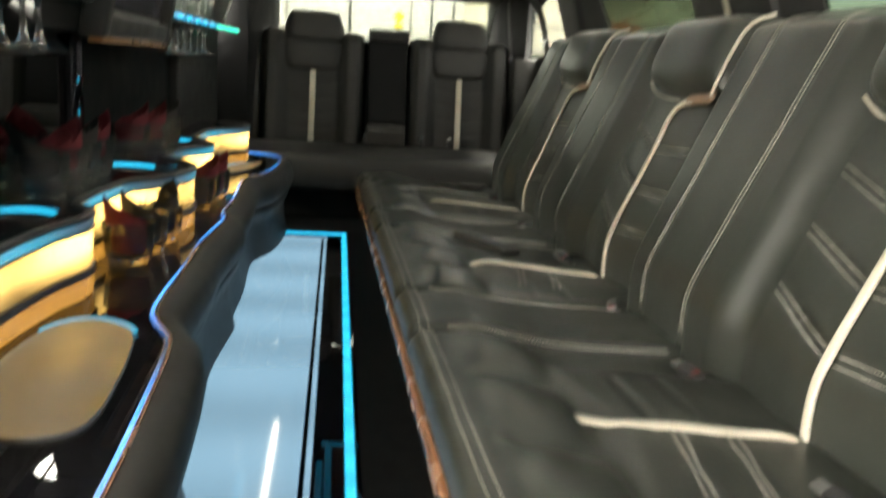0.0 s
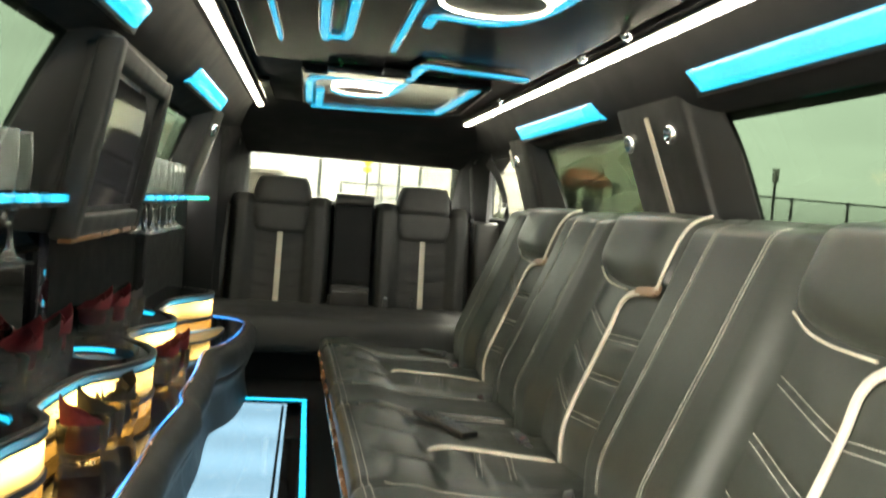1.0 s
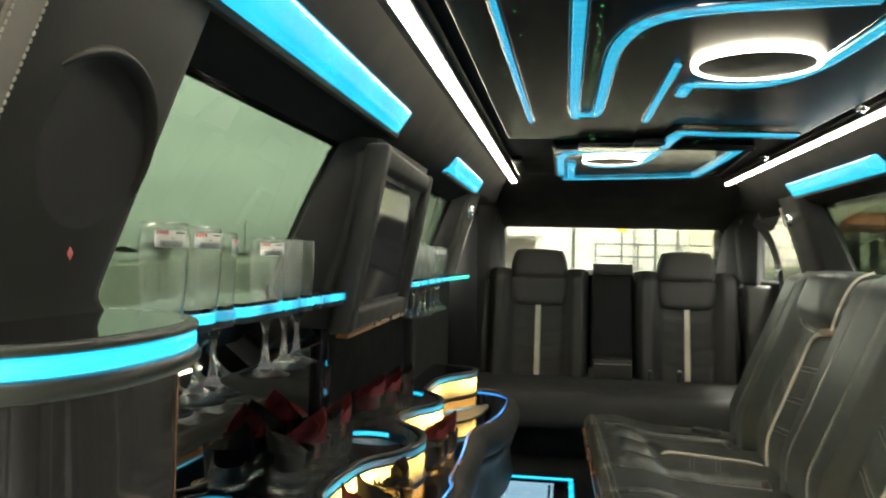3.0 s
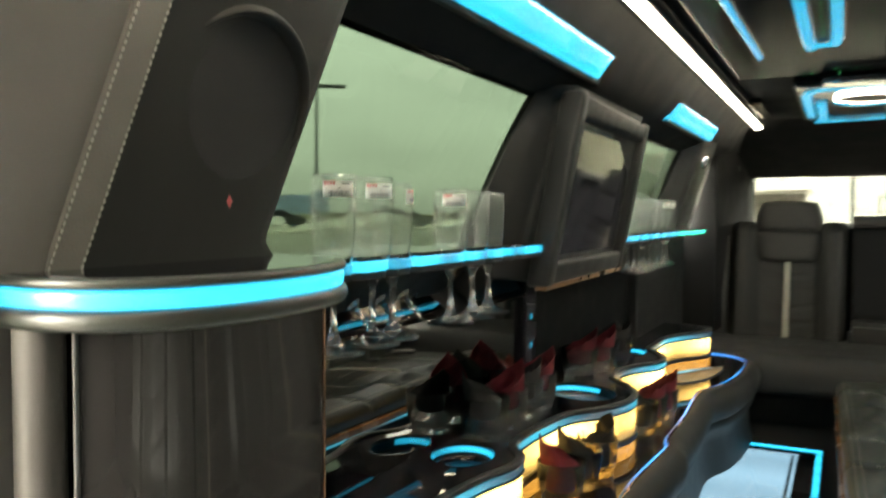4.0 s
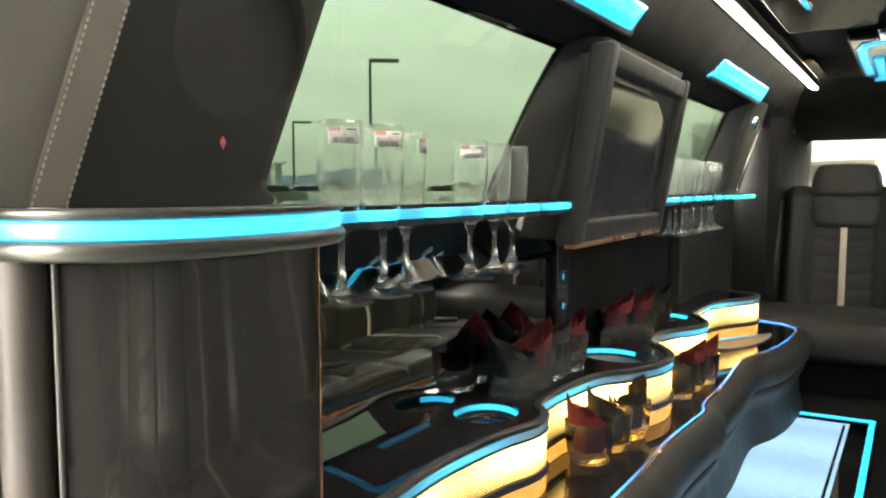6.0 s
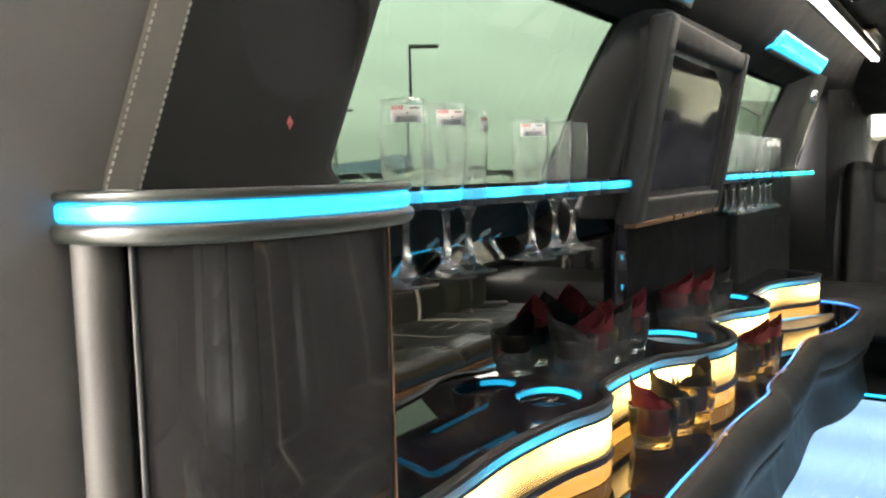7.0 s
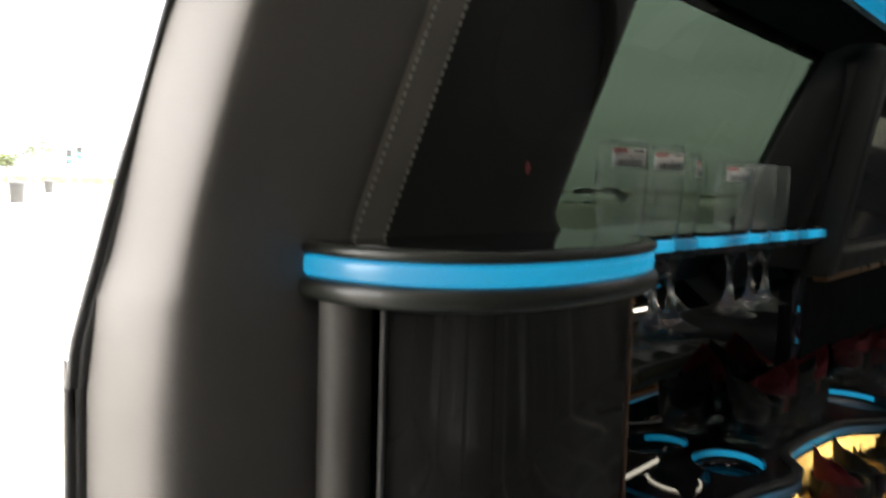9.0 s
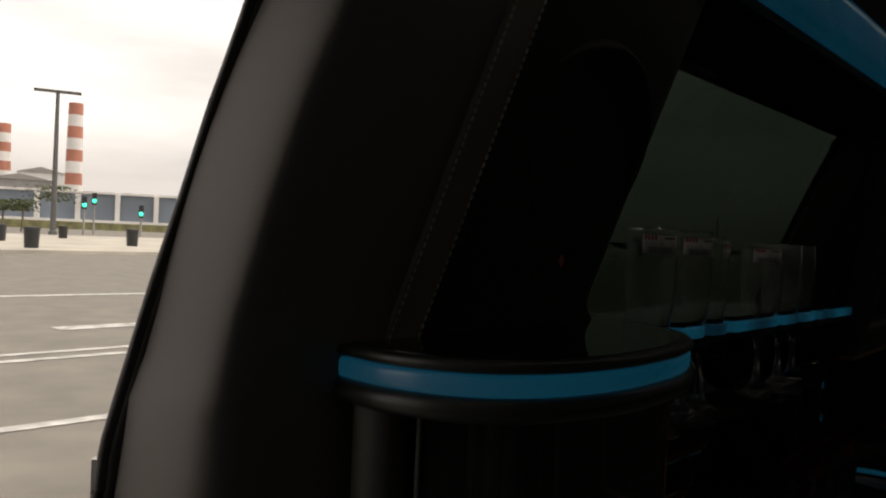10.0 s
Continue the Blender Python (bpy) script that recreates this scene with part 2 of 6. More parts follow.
def warm_glow():
    """A milky gold panel with a lamp strip behind its middle: brightest along the centre and between the diodes' ends."""
    m = light_material("warm_glow", (1.0, 0.61, 0.17), GLOW_POWER, 0.55, 0.9)
    n, l = m.node_tree.nodes, m.node_tree.links
    p = n["Principled BSDF"]
    along = p.inputs["Emission Strength"].links[0].from_socket
    co, sep, off, sq, fall, mul = n.new("ShaderNodeTexCoord"), n.new("ShaderNodeSeparateXYZ"), n.new("ShaderNodeMath"), n.new("ShaderNodeMath"), n.new("ShaderNodeMapRange"), n.new("ShaderNodeMath")
    off.operation, sq.operation, mul.operation = "SUBTRACT", "ABSOLUTE", "MULTIPLY"
    off.inputs[1].default_value = 0.362
    l.new(co.outputs["Object"], sep.inputs[0])
    l.new(sep.outputs["Z"], off.inputs[0])
    l.new(off.outputs[0], sq.inputs[0])
    fall.interpolation_type = "SMOOTHSTEP"
    fall.inputs["From Min"].default_value, fall.inputs["From Max"].default_value = 0.006, 0.042
    fall.inputs["To Min"].default_value, fall.inputs["To Max"].default_value = 1.15, 0.17
    l.new(sq.outputs[0], fall.inputs[0])
    l.new(along, mul.inputs[0])
    l.new(fall.outputs[0], mul.inputs[1])
    dots = []
    for way in ("Y", "Z"):
        w = n.new("ShaderNodeTexWave")
        w.bands_direction = way
        w.inputs["Scale"].default_value = 84.0
        l.new(co.outputs["Object"], w.inputs["Vector"])
        dots.append(w)
    grid, soft, last = n.new("ShaderNodeMath"), n.new("ShaderNodeMapRange"), n.new("ShaderNodeMath")
    grid.operation = last.operation = "MULTIPLY"
    l.new(dots[0].outputs[0], grid.inputs[0])
    l.new(dots[1].outputs[0], grid.inputs[1])
    soft.inputs["From Min"].default_value, soft.inputs["From Max"].default_value = 0.08, 0.40
    soft.inputs["To Min"].default_value, soft.inputs["To Max"].default_value = 0.02, 1.30
    wires = n.new("ShaderNodeMix")
    wires.data_type = "RGBA"
    wires.inputs["A"].default_value, wires.inputs["B"].default_value = (0.05, 0.034, 0.012, 1), (0.85, 0.70, 0.38, 1)
    l.new(grid.outputs[0], wires.inputs["Factor"])
    l.new(wires.outputs["Result"], p.inputs["Base Color"])
    l.new(grid.outputs[0], soft.inputs[0])
    l.new(mul.outputs[0], last.inputs[0])
    l.new(soft.outputs[0], last.inputs[1])
    l.new(last.outputs[0], p.inputs["Emission Strength"])
    return m


GLOW = warm_glow()
GLOW_MESH = mesh_glow()


# ---- mesh helpers ----
def raw(name, verts, faces, mat=None, parent=None, smooth=True, label=""):
    me = bpy.data.meshes.new(name)
    me.from_pydata([tuple(v) for v in verts], [], faces)
    me.validate()
    bm = bmesh.new()
    bm.from_mesh(me)
    bmesh.ops.recalc_face_normals(bm, faces=bm.faces)
    bm.to_mesh(me)
    bm.free()
    if smooth:
        me.shade_smooth()
    if mat:
        me.materials.append(mat)
    ob = new(name, me)
    if parent:
        ob.parent = parent
    if label:
        tagged(ob, label)
    return ob


def part(name, bm, mat, parent=None, label="", smooth=False):
    """One bmesh as one object under a thing or a part."""
    me = bpy.data.meshes.new(name)
    bmesh.ops.recalc_face_normals(bm, faces=bm.faces)
    bm.to_mesh(me)
    bm.free()
    if smooth:
        me.shade_smooth()
        me.set_sharp_from_angle(angle=radians(40))
    me.materials.append(mat)
    ob = new(name, me)
    if parent:
        ob.parent = parent
    if label:
        tagged(ob, label)
    return ob


def thing(name, label, category, group="", kind="", at=(0, 0, 0)):
    e = new(name)
    e.location = at
    e.empty_display_size = 0.05
    return tagged(e, label, category, group, kind)


def box(x0, x1, y0, y1, z0, z1, bevel=0.0, seg=2, bm=None):
    b = bmesh.new()
    bmesh.ops.create_cube(b, size=1)
    for v in b.verts:
        v.co = Vector((x0 + (v.co.x + 0.5) * (x1 - x0), y0 + (v.co.y + 0.5) * (y1 - y0), z0 + (v.co.z + 0.5) * (z1 - z0)))
    if bevel:
        bmesh.ops.bevel(b, geom=list(b.edges), offset=bevel, segments=seg, profile=0.5, affect="EDGES")
    if bm is None:
        return b
    me = bpy.data.meshes.new("tmp")
    b.to_mesh(me)
    b.free()
    bm.from_mesh(me)
    bpy.data.meshes.remove(me)
    return bm


def prism(points, lo, hi, axis="z", bevel=0.0, seg=2):
    """A polygon drawn out along an axis. points: the two other coordinates in xyz order."""
    b = bmesh.new()
    def place(p, h):
        return {"z": (p[0], p[1], h), "y": (p[0], h, p[1]), "x": (h, p[0], p[1])}[axis]
    low = [b.verts.new(place(p, lo)) for p in points]
    high = [b.verts.new(place(p, hi)) for p in points]
    b.faces.new(low)
    b.faces.new(high)
    k = len(points)
    for i in range(k):
        b.faces.new((low[i], low[(i + 1) % k], high[(i + 1) % k], high[i]))
    if bevel:
        bmesh.ops.recalc_face_normals(b, faces=b.faces)
        bmesh.ops.bevel(b, geom=[e for e in b.edges], offset=bevel, segments=seg, profile=0.5, affect="EDGES")
    return b


def spline(points, step=0.02, closed=False):
    """Points of a smooth line through the given ones."""
    pts = [Vector(p).to_3d() for p in points]
    k = len(pts)
    out = []
    for i in range(k if closed else k - 1):
        a = pts[(i - 1) % k] if closed or i else pts[0]
        b, c = pts[i], pts[(i + 1) % k]
        d = pts[(i + 2) % k] if closed or i + 2 < k else pts[-1]
        m = max(2, int((c - b).length / step))
        for j in range(m):
            t = j / m
            out.append(0.5 * ((2 * b) + (c - a) * t + (2 * a - 5 * b + 4 * c - d) * t * t + (3 * b - a - 3 * c + d) * t ** 3))
    if not closed:
        out.append(pts[-1])
    return out


def sweep(name, path, profile, mat, parent=None, label="", closed=False, up=(0, 0, 1), smooth=True):
    """A closed profile of (side, up) pairs carried along a path; side points right of the way."""
    path = [Vector(p) for p in path]
    up = Vector(up)
    verts, faces, k, n = [], [], len(profile), len(path)
    for i, p in enumerate(path):
        a = path[(i - 1) % n] if closed or i else path[0]
        b = path[(i + 1) % n] if closed or i + 1 < n else path[-1]
        t = (b - a).normalized()
        side = t.cross(up).normalized()
        top = side.cross(t)
        verts += [p + side * s + top * h for s, h in profile]
    for i in range(n if closed else n - 1):
        j = (i + 1) % n
        faces += [(i * k + q, i * k + (q + 1) % k, j * k + (q + 1) % k, j * k + q) for q in range(k)]
    if not closed:
        faces += [tuple(range(k)), tuple(range((n - 1) * k, n * k))]
    ob = raw(name, verts, faces, mat, parent, smooth, label)
    if smooth:
        ob.data.set_sharp_from_angle(angle=radians(50))
    return ob


def round_profile(w, h, r, n=3):
    """A rounded rectangle about the origin."""
    out = []
    for cx, cy, a in ((w / 2 - r, h / 2 - r, 0), (-w / 2 + r, h / 2 - r, 90), (-w / 2 + r, -h / 2 + r, 180), (w / 2 - r, -h / 2 + r, 270)):
        out += [(cx + r * math.cos(radians(a + 90 * i / n)), cy + r * math.sin(radians(a + 90 * i / n))) for i in range(n + 1)]
    return out


def disc_profile(r, n=8):
    return [(r * math.cos(2 * math.pi * i / n), r * math.sin(2 * math.pi * i / n)) for i in range(n)]


def lathe(name, profile, mat, parent=None, label="", n=28, close=False):
    """A profile of (radius, height) pairs turned round the z axis."""
    verts, faces, k = [], [], len(profile)
    for i in range(n):
        a = 2 * math.pi * i / n
        verts += [(r * math.cos(a), r * math.sin(a), h) for r, h in profile]
    for i in range(n):
        j = (i + 1) % n
        faces += [(i * k + q, j * k + q, j * k + q + 1, i * k + q + 1) for q in range(k - 1)]
        if close:
            faces.append((i * k + k - 1, j * k + k - 1, j * k, i * k))
    me_ob = raw(name, verts, faces, mat, parent, True, label)
    bm = bmesh.new()
    bm.from_mesh(me_ob.data)
    bmesh.ops.remove_doubles(bm, verts=bm.verts, dist=1e-5)
    bmesh.ops.recalc_face_normals(bm, faces=bm.faces)
    bm.to_mesh(me_ob.data)
    bm.free()
    me_ob.data.shade_smooth()
    me_ob.data.set_sharp_from_angle(angle=radians(50))
    return me_ob


def padded(name, top, under, nu, nv, mat, parent=None, label=""):
    """A closed cushion between two surfaces of (u, v) in 0..1."""
    verts, faces = [], []
    for f in (top, under):
        verts += [f(i / nu, j / nv) for i in range(nu + 1) for j in range(nv + 1)]
    m, w = (nu + 1) * (nv + 1), nv + 1
    for o in (0, m):
        faces += [(o + i * w + j, o + i * w + j + 1, o + (i + 1) * w + j + 1, o + (i + 1) * w + j) for i in range(nu) for j in range(nv)]
    rim = [i * w for i in range(nu)] + [nu * w + j for j in range(nv)] + [i * w + nv for i in range(nu, 0, -1)] + [j for j in range(nv, 0, -1)]
    faces += [(rim[i], rim[(i + 1) % len(rim)], m + rim[(i + 1) % len(rim)], m + rim[i]) for i in range(len(rim))]
    ob = raw(name, verts, faces, mat, parent, True, label)
    ob.data.set_sharp_from_angle(angle=radians(60))
    return ob


def ease(a, b, t):
    t = min(1.0, max(0.0, (t - a) / (b - a)))
    return t * t * (3 - 2 * t)


def window_on(t, lo, hi, soft):
    return ease(lo - soft, lo + soft, t) * (1 - ease(hi - soft, hi + soft, t))


def groove(t, at, width):
    return math.exp(-((t - at) / width) ** 2)

# ---- the car's shell ----
def side_x(side, d):
    return XC + side * d


floor = part("floor", box(XC - 0.86, XC + 0.86, -1.30, 4.7, -0.06, 0.0), CARPET)
tagged(floor, "black carpeted limousine floor", "floor", kind="structure")
ceiling = part("ceiling", box(XC - 0.66, XC + 0.66, -1.30, 4.0, 1.212, 1.25), HEADLINER)
tagged(ceiling, "black headliner over the passenger cabin", "ceiling", kind="structure")

# coves between roof and side windows, one each side
for side, nm in ((-1, "trim_left"), (1, "trim_right")):
    pts = [(side_x(side, d), z) for d, z in ((0.455, 1.212), (0.455, 1.196), (0.525, 1.190), (0.553, 1.158), (0.594, 1.090), (0.622, 1.065), (0.653, 1.047), (0.690, 1.036) if side > 0 else (0.690, 1.026), (0.80, 1.05) if side > 0 else (0.80, 1.075), (0.80, 1.212))]
    cove = part(nm, prism(pts, -1.30 if side > 0 else 0.20, 4.45, "y"), HEADLINER, smooth=True)
    tagged(cove, "black padded cove along the roof edge", "trim", kind="structure")
head = part("trim_door", prism([(side_x(-1, d), z) for d, z in ((0.455, 1.212), (0.455, 1.196), (0.56, 1.17), (0.66, 1.14), (0.80, 1.14), (0.80, 1.212))], -1.30, 0.20, "y"), HEADLINER)
tagged(head, "black roof trim over the open door", "trim", kind="structure")

# walls below the windows
wall_right = part("wall_right", box(XC + 0.70, XC + 0.82, -1.30, 4.6, -0.06, 0.735), SUEDE)
tagged(wall_right, "black trimmed cabin side behind the bench", "wall", kind="structure")
wall_left = part("wall_left", box(XC - 0.82, XC - 0.79, 0.36, 4.6, -0.06, 0.735), SUEDE)
tagged(wall_left, "black trimmed cabin side behind the bar", "wall", kind="structure")
wall_front = part("wall_front", box(XC - 0.82, XC + 0.82, -1.36, -1.30, -0.06, 1.25), SUEDE)
tagged(wall_front, "black partition behind the driver", "wall", kind="structure")
wall_rear_door = part("wall_left_front", box(XC - 0.82, XC - 0.76, -1.30, -0.78, -0.06, 1.20), SUEDE)
tagged(wall_rear_door, "black pillar beyond the door opening", "wall", kind="structure")
front_right = part("wall_right_front", box(XC + 0.70, XC + 0.82, -1.30, -0.35, 0.735, 1.15), SUEDE)
tagged(front_right, "black pillar by the partition", "wall", kind="structure")


def pillar_x(side, z):
    """How far the padded side leans in towards the roof."""
    return side_x(side, 0.686 - 0.26 * (z - 0.76))


def pillar(side, face_low, face_top, back_low, back_top, name, label, depth=0.06, z0=0.735, z1=1.09, bow=0.0, foot=0.0, mat=None):
    """A padded pillar between two windows. Each pair holds its near and far edge along the car, low down and at the roof;
    the sides run back from the face to the panes."""
    def front(u, v):
        z = z0 + v * (z1 - z0)
        y0, y1 = (face_low[i] * (1 - v) + face_top[i] * v for i in (0, 1))
        b0, b1 = (back_low[i] * (1 - v) + back_top[i] * v for i in (0, 1))
        d = 0.686 - 0.26 * (z - 0.76)
        b0 -= bow * math.sin(math.pi * v ** 1.5)
        y1 += foot * math.exp(-((z - 0.753) / 0.013) ** 2)
        outline = [(b0, d + depth), (b0 * 0.55 + y0 * 0.45, d + depth * 0.62), (y0 - 0.006, d + 0.016), (y0 + 0.004, d + 0.004), (y0 + 0.018, d), (y1 - 0.018, d), (y1 - 0.004, d + 0.004), (y1 + 0.006, d + 0.016), (b1 * 0.55 + y1 * 0.45, d + depth * 0.62), (b1, d + depth)]
        s = u * (len(outline) - 1)
        i = min(int(s), len(outline) - 2)
        f = s - i
        return (side_x(side, outline[i][1] * (1 - f) + outline[i + 1][1] * f), outline[i][0] * (1 - f) + outline[i + 1][0] * f, z)
    def rear(u, v):
        x, y, z = front(u, v)
        return (x + side * 0.012, y, z) if min(u, 1 - u) < 0.001 else (side_x(side, 0.686 - 0.26 * (z - 0.76) + depth + 0.02), y, z)
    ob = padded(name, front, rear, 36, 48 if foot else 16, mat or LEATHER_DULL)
    return tagged(ob, label, "pillar", kind="structure")


def band(side, y0, width, lean, z0, z1, mat, parent, proud=0.003, stitches=True):
    """A leather band that runs up a pillar, with a stitched edge."""
    f = lambda u, v: ((side_x(side, 0.686 - 0.26 * (z0 + v * (z1 - z0) - 0.76) - proud), y0 + u * width + lean * (z0 + v * (z1 - z0) - 0.76), z0 + v * (z1 - z0)))
    g = lambda u, v: ((side_x(side, 0.686 - 0.26 * (z0 + v * (z1 - z0) - 0.76) + 0.004), y0 + u * width + lean * (z0 + v * (z1 - z0) - 0.76), z0 + v * (z1 - z0)))
    b = padded("band", f, g, 4, 10, mat, parent, "pale grey leather band")
    if stitches:
        for e in (0.04, 0.96):
            line = [Vector(f(e, i / 40)) - Vector((side * 0.0012, 0, 0)) for i in range(41)]
            dashes("stitching", line, 0.0011, 0.006, THREAD, b)
    return b


def dashes(name, line, r, step, mat, parent, label="", gap=0.35):
    """A row of single stitches along a line."""
    verts, faces = [], []
    acc = [0.0]
    for a, b in zip(line, line[1:]):
        acc.append(acc[-1] + (b - a).length)
    def at(s):
        for i in range(len(line) - 1):
            if acc[i + 1] >= s:
                f = (s - acc[i]) / max(acc[i + 1] - acc[i], 1e-9)
                return line[i].lerp(line[i + 1], f)
        return line[-1]
    n = max(1, int(acc[-1] / step))
    n = min(n, 420)
    step = acc[-1] / n
    for i in range(n):
        p, q = at(i * step), at((i + 1 - gap) * step)
        t = (q - p).normalized()
        s = t.orthogonal().normalized()
        w = t.cross(s)
        k = len(verts)
        for c in (p, p.lerp(q, 0.5), q):
            rr = r if c is not p and c is not q else r * 0.6
            verts += [c + s * rr, c + w * rr, c - s * rr, c - w * rr]
        for o in (0, 4):
            faces += [(k + o + j, k + o + (j + 1) % 4, k + o + 4 + (j + 1) % 4, k + o + 4 + j) for j in range(4)]
    return raw(name, verts, faces, mat, parent, True, label)


def tweeter(side, y, z, parent, mat=CHROME):
    """A small chrome swivel loudspeaker let into a pillar."""
    ring = lathe("tweeter", [(0.0, 0.002), (0.010, 0.004), (0.014, 0.010), (0.019, 0.013), (0.024, 0.010), (0.026, 0.0), (0.026, -0.004)], mat, None, "chrome tweeter", 24)
    x = pillar_x(side, z) - side * 0.004
    ring.matrix_basis = pose(x, y, z, 0, -side * 103, 0)
    ring.parent = parent
    return ring


# left front pillar with its loudspeaker, beside the open door
pil = pillar(-1, (0.452, 0.705), (0.524, 0.785), (0.44, 0.735), (0.51, 0.815), "speaker_pillar", "black leather pillar with a round cloth loudspeaker", foot=0.026)
band(-1, 0.453, 0.032, 0.20, 0.757, 1.09, GREY_BAND, pil)
k = lathe("speaker_grille", [(0.0, 0.0), (0.0, 0.0012), (0.060, 0.0012), (0.080, 0.0006), (0.084, 0.0)], SPEAKER_CLOTH, None, "taut black loudspeaker cloth", 44)
k.matrix_basis = pose(pillar_x(-1, 0.900) + 0.0005, 0.640, 0.905, 0, 104.6, 0)
k.parent = pil
mark = raw("speaker_mark", [(0, 0, 0.0), (0, 0.0045, 0.007), (0, 0.0, 0.013), (0, -0.004, 0.0065), (0.0015, 0.0005, 0.0068)], [(0, 1, 4), (1, 2, 4), (2, 3, 4), (3, 0, 4), (3, 2, 1, 0)], RED_INK, pil, False, "small red diamond mark")
mark.location = (pillar_x(-1, 0.816) + 0.008, 0.631, 0.806)

# the cloth stands off its panel in a crescent lip, highest at the upper far side
hood_mid = Vector((pillar_x(-1, 0.900) + 0.0005, 0.636, 0.900))


def hood_point(u, v):
    a = radians(-22 + 160 * u)
    swell = math.sin(math.pi * u) ** 0.8
    r = 0.090 - 0.0125 * v * (0.25 + 0.75 * swell)
    lift = 0.0115 * swell * math.sin(math.pi * min(1.0, v * 0.92 + 0.02)) ** 0.7
    y, z = r * math.cos(a), r * math.sin(a)
    return hood_mid + Vector((0.26 * z + lift * 0.97, y, z - lift * 0.25))


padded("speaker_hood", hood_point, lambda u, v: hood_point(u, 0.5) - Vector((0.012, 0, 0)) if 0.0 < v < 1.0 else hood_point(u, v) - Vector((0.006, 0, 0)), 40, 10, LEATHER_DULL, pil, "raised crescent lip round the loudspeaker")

pillar(-1, (1.50, 2.10), (1.544, 2.12), (1.317, 2.18), (1.513, 2.22), "screen_pillar", "black leather pillar behind the television", bow=0.016, z1=1.050)
pil = pillar(-1, (2.98, 3.30), (3.10, 3.38), (2.80, 3.32), (3.05, 3.40), "rear_pillar", "black leather rear pillar with a tweeter", mat=SHADED_LEATHER)
tweeter(-1, 3.16, 1.00, pil)
# Added chrome band: stands in for a bright sliver of the quarter window.
band(-1, 3.22, 0.02, 0.3, 0.757, 0.97, CHROME, pil, stitches=False)
pil = pillar(1, (1.664, 2.050), (1.759, 2.156), (1.558, 2.073), (1.712, 2.178), "double_tweeter_pillar", "black leather pillar with two chrome tweeters", bow=0.03, mat=SHADED_LEATHER)
band(1, 1.848, 0.022, 0.32, 0.757, 1.048, CREAM, pil)
tweeter(1, 2.066, 0.989, pil)
tweeter(1, 1.815, 0.997, pil)
pil = pillar(1, (3.082, 3.314), (3.125, 3.40), (2.865, 3.325), (3.12, 3.405), "single_tweeter_pillar", "black leather pillar with one chrome tweeter", bow=0.02, mat=SHADED_LEATHER)
band(1, 3.30, 0.020, 0.25, 0.97, 1.048, CREAM, pil)
tweeter(1, 3.274, 0.994, pil)


def side_window(side, y0, y1, name, mat):
    """One pane, leaning in, with the rubber that holds it."""
    xa, xb = side_x(side, 0.686 + 0.26 * 0.035 + 0.064), side_x(side, 0.686 - 0.26 * 0.30 + 0.064)
    m = part(name, prism([(xa, 0.725), (xb, 1.06), (xb + side * 0.005, 1.06), (xa + side * 0.005, 0.725)], y0, y1, "y"), mat)
    m.visible_shadow = False
    tagged(m, "dark green-tinted limousine side window", "window", kind="structure")
    s = part("seal", box(xa - 0.006, xa + 0.006, y0, y1, 0.726, 0.742, 0.003), RUBBER, m)
    return m


side_window(-1, 0.70, 1.62, "window_1", PANE)
side_window(-1, 2.05, 3.2, "window_2", PANE)
side_window(1, -0.36, 1.78, "window_3", PANE)
side_window(1, 1.95, 3.18, "window_4", PANE)
side_window(1, 3.22, 4.40, "window_5", pane_material("quarter_glass", (0.33, 0.34, 0.34), 0.4))
side_window(-1, 3.28, 3.62, "window_6", PANE)

# rear corners, rear header and the rear window
for side, nm in ((-1, "pillar_rear_left"), (1, "pillar_rear_right")):
    y_in = 3.84 if side > 0 else 3.62
    q = part(nm, prism([(side_x(side, 0.80), y_in + (0.56 if side > 0 else 0.05)), (side_x(side, 0.632), y_in), (side_x(side, 0.572), 4.25), (side_x(side, 0.575), 4.62), (side_x(side, 0.80), 4.62)], 0.30, 1.24, "z", 0.012), SUEDE, smooth=True)
    tagged(q, "black padded rear corner of the cabin", "pillar", kind="structure")
    for z in (1.05,):
        kn = lathe("coat_hook", [(0, 0.012), (0.010, 0.011), (0.014, 0.004), (0.014, 0)], PLASTIC, None, "round black coat hook", 16)
        kn.matrix_basis = pose(side_x(side, 0.600), 4.02, z - 0.03, 0, -side * 82, 0)
        kn.parent = q
rear_head = part("trim_rear", prism([(3.72, 1.215), (3.80, 1.185), (4.25, 0.996), (4.32, 0.990), (4.62, 1.05), (4.62, 1.25), (3.72, 1.25)], XC - 0.80, XC + 0.80, "x"), HEADLINER, smooth=True)
tagged(rear_head, "black headliner sloping to the rear window", "trim", kind="structure")
shelf_rear = part("trim_parcel_shelf", prism([(3.98, 0.70), (3.98, 0.745), (4.55, 0.765), (4.62, 0.70)], XC - 0.60, XC + 0.60, "x"), SUEDE)
tagged(shelf_rear, "black parcel shelf under the rear window", "shelf", kind="structure")
wall_rear = part("wall_rear", box(XC - 0.82, XC + 0.82, 4.30, 4.40, -0.06, 0.70), SUEDE)
tagged(wall_rear, "black wall behind the rear seats", "wall", kind="structure")
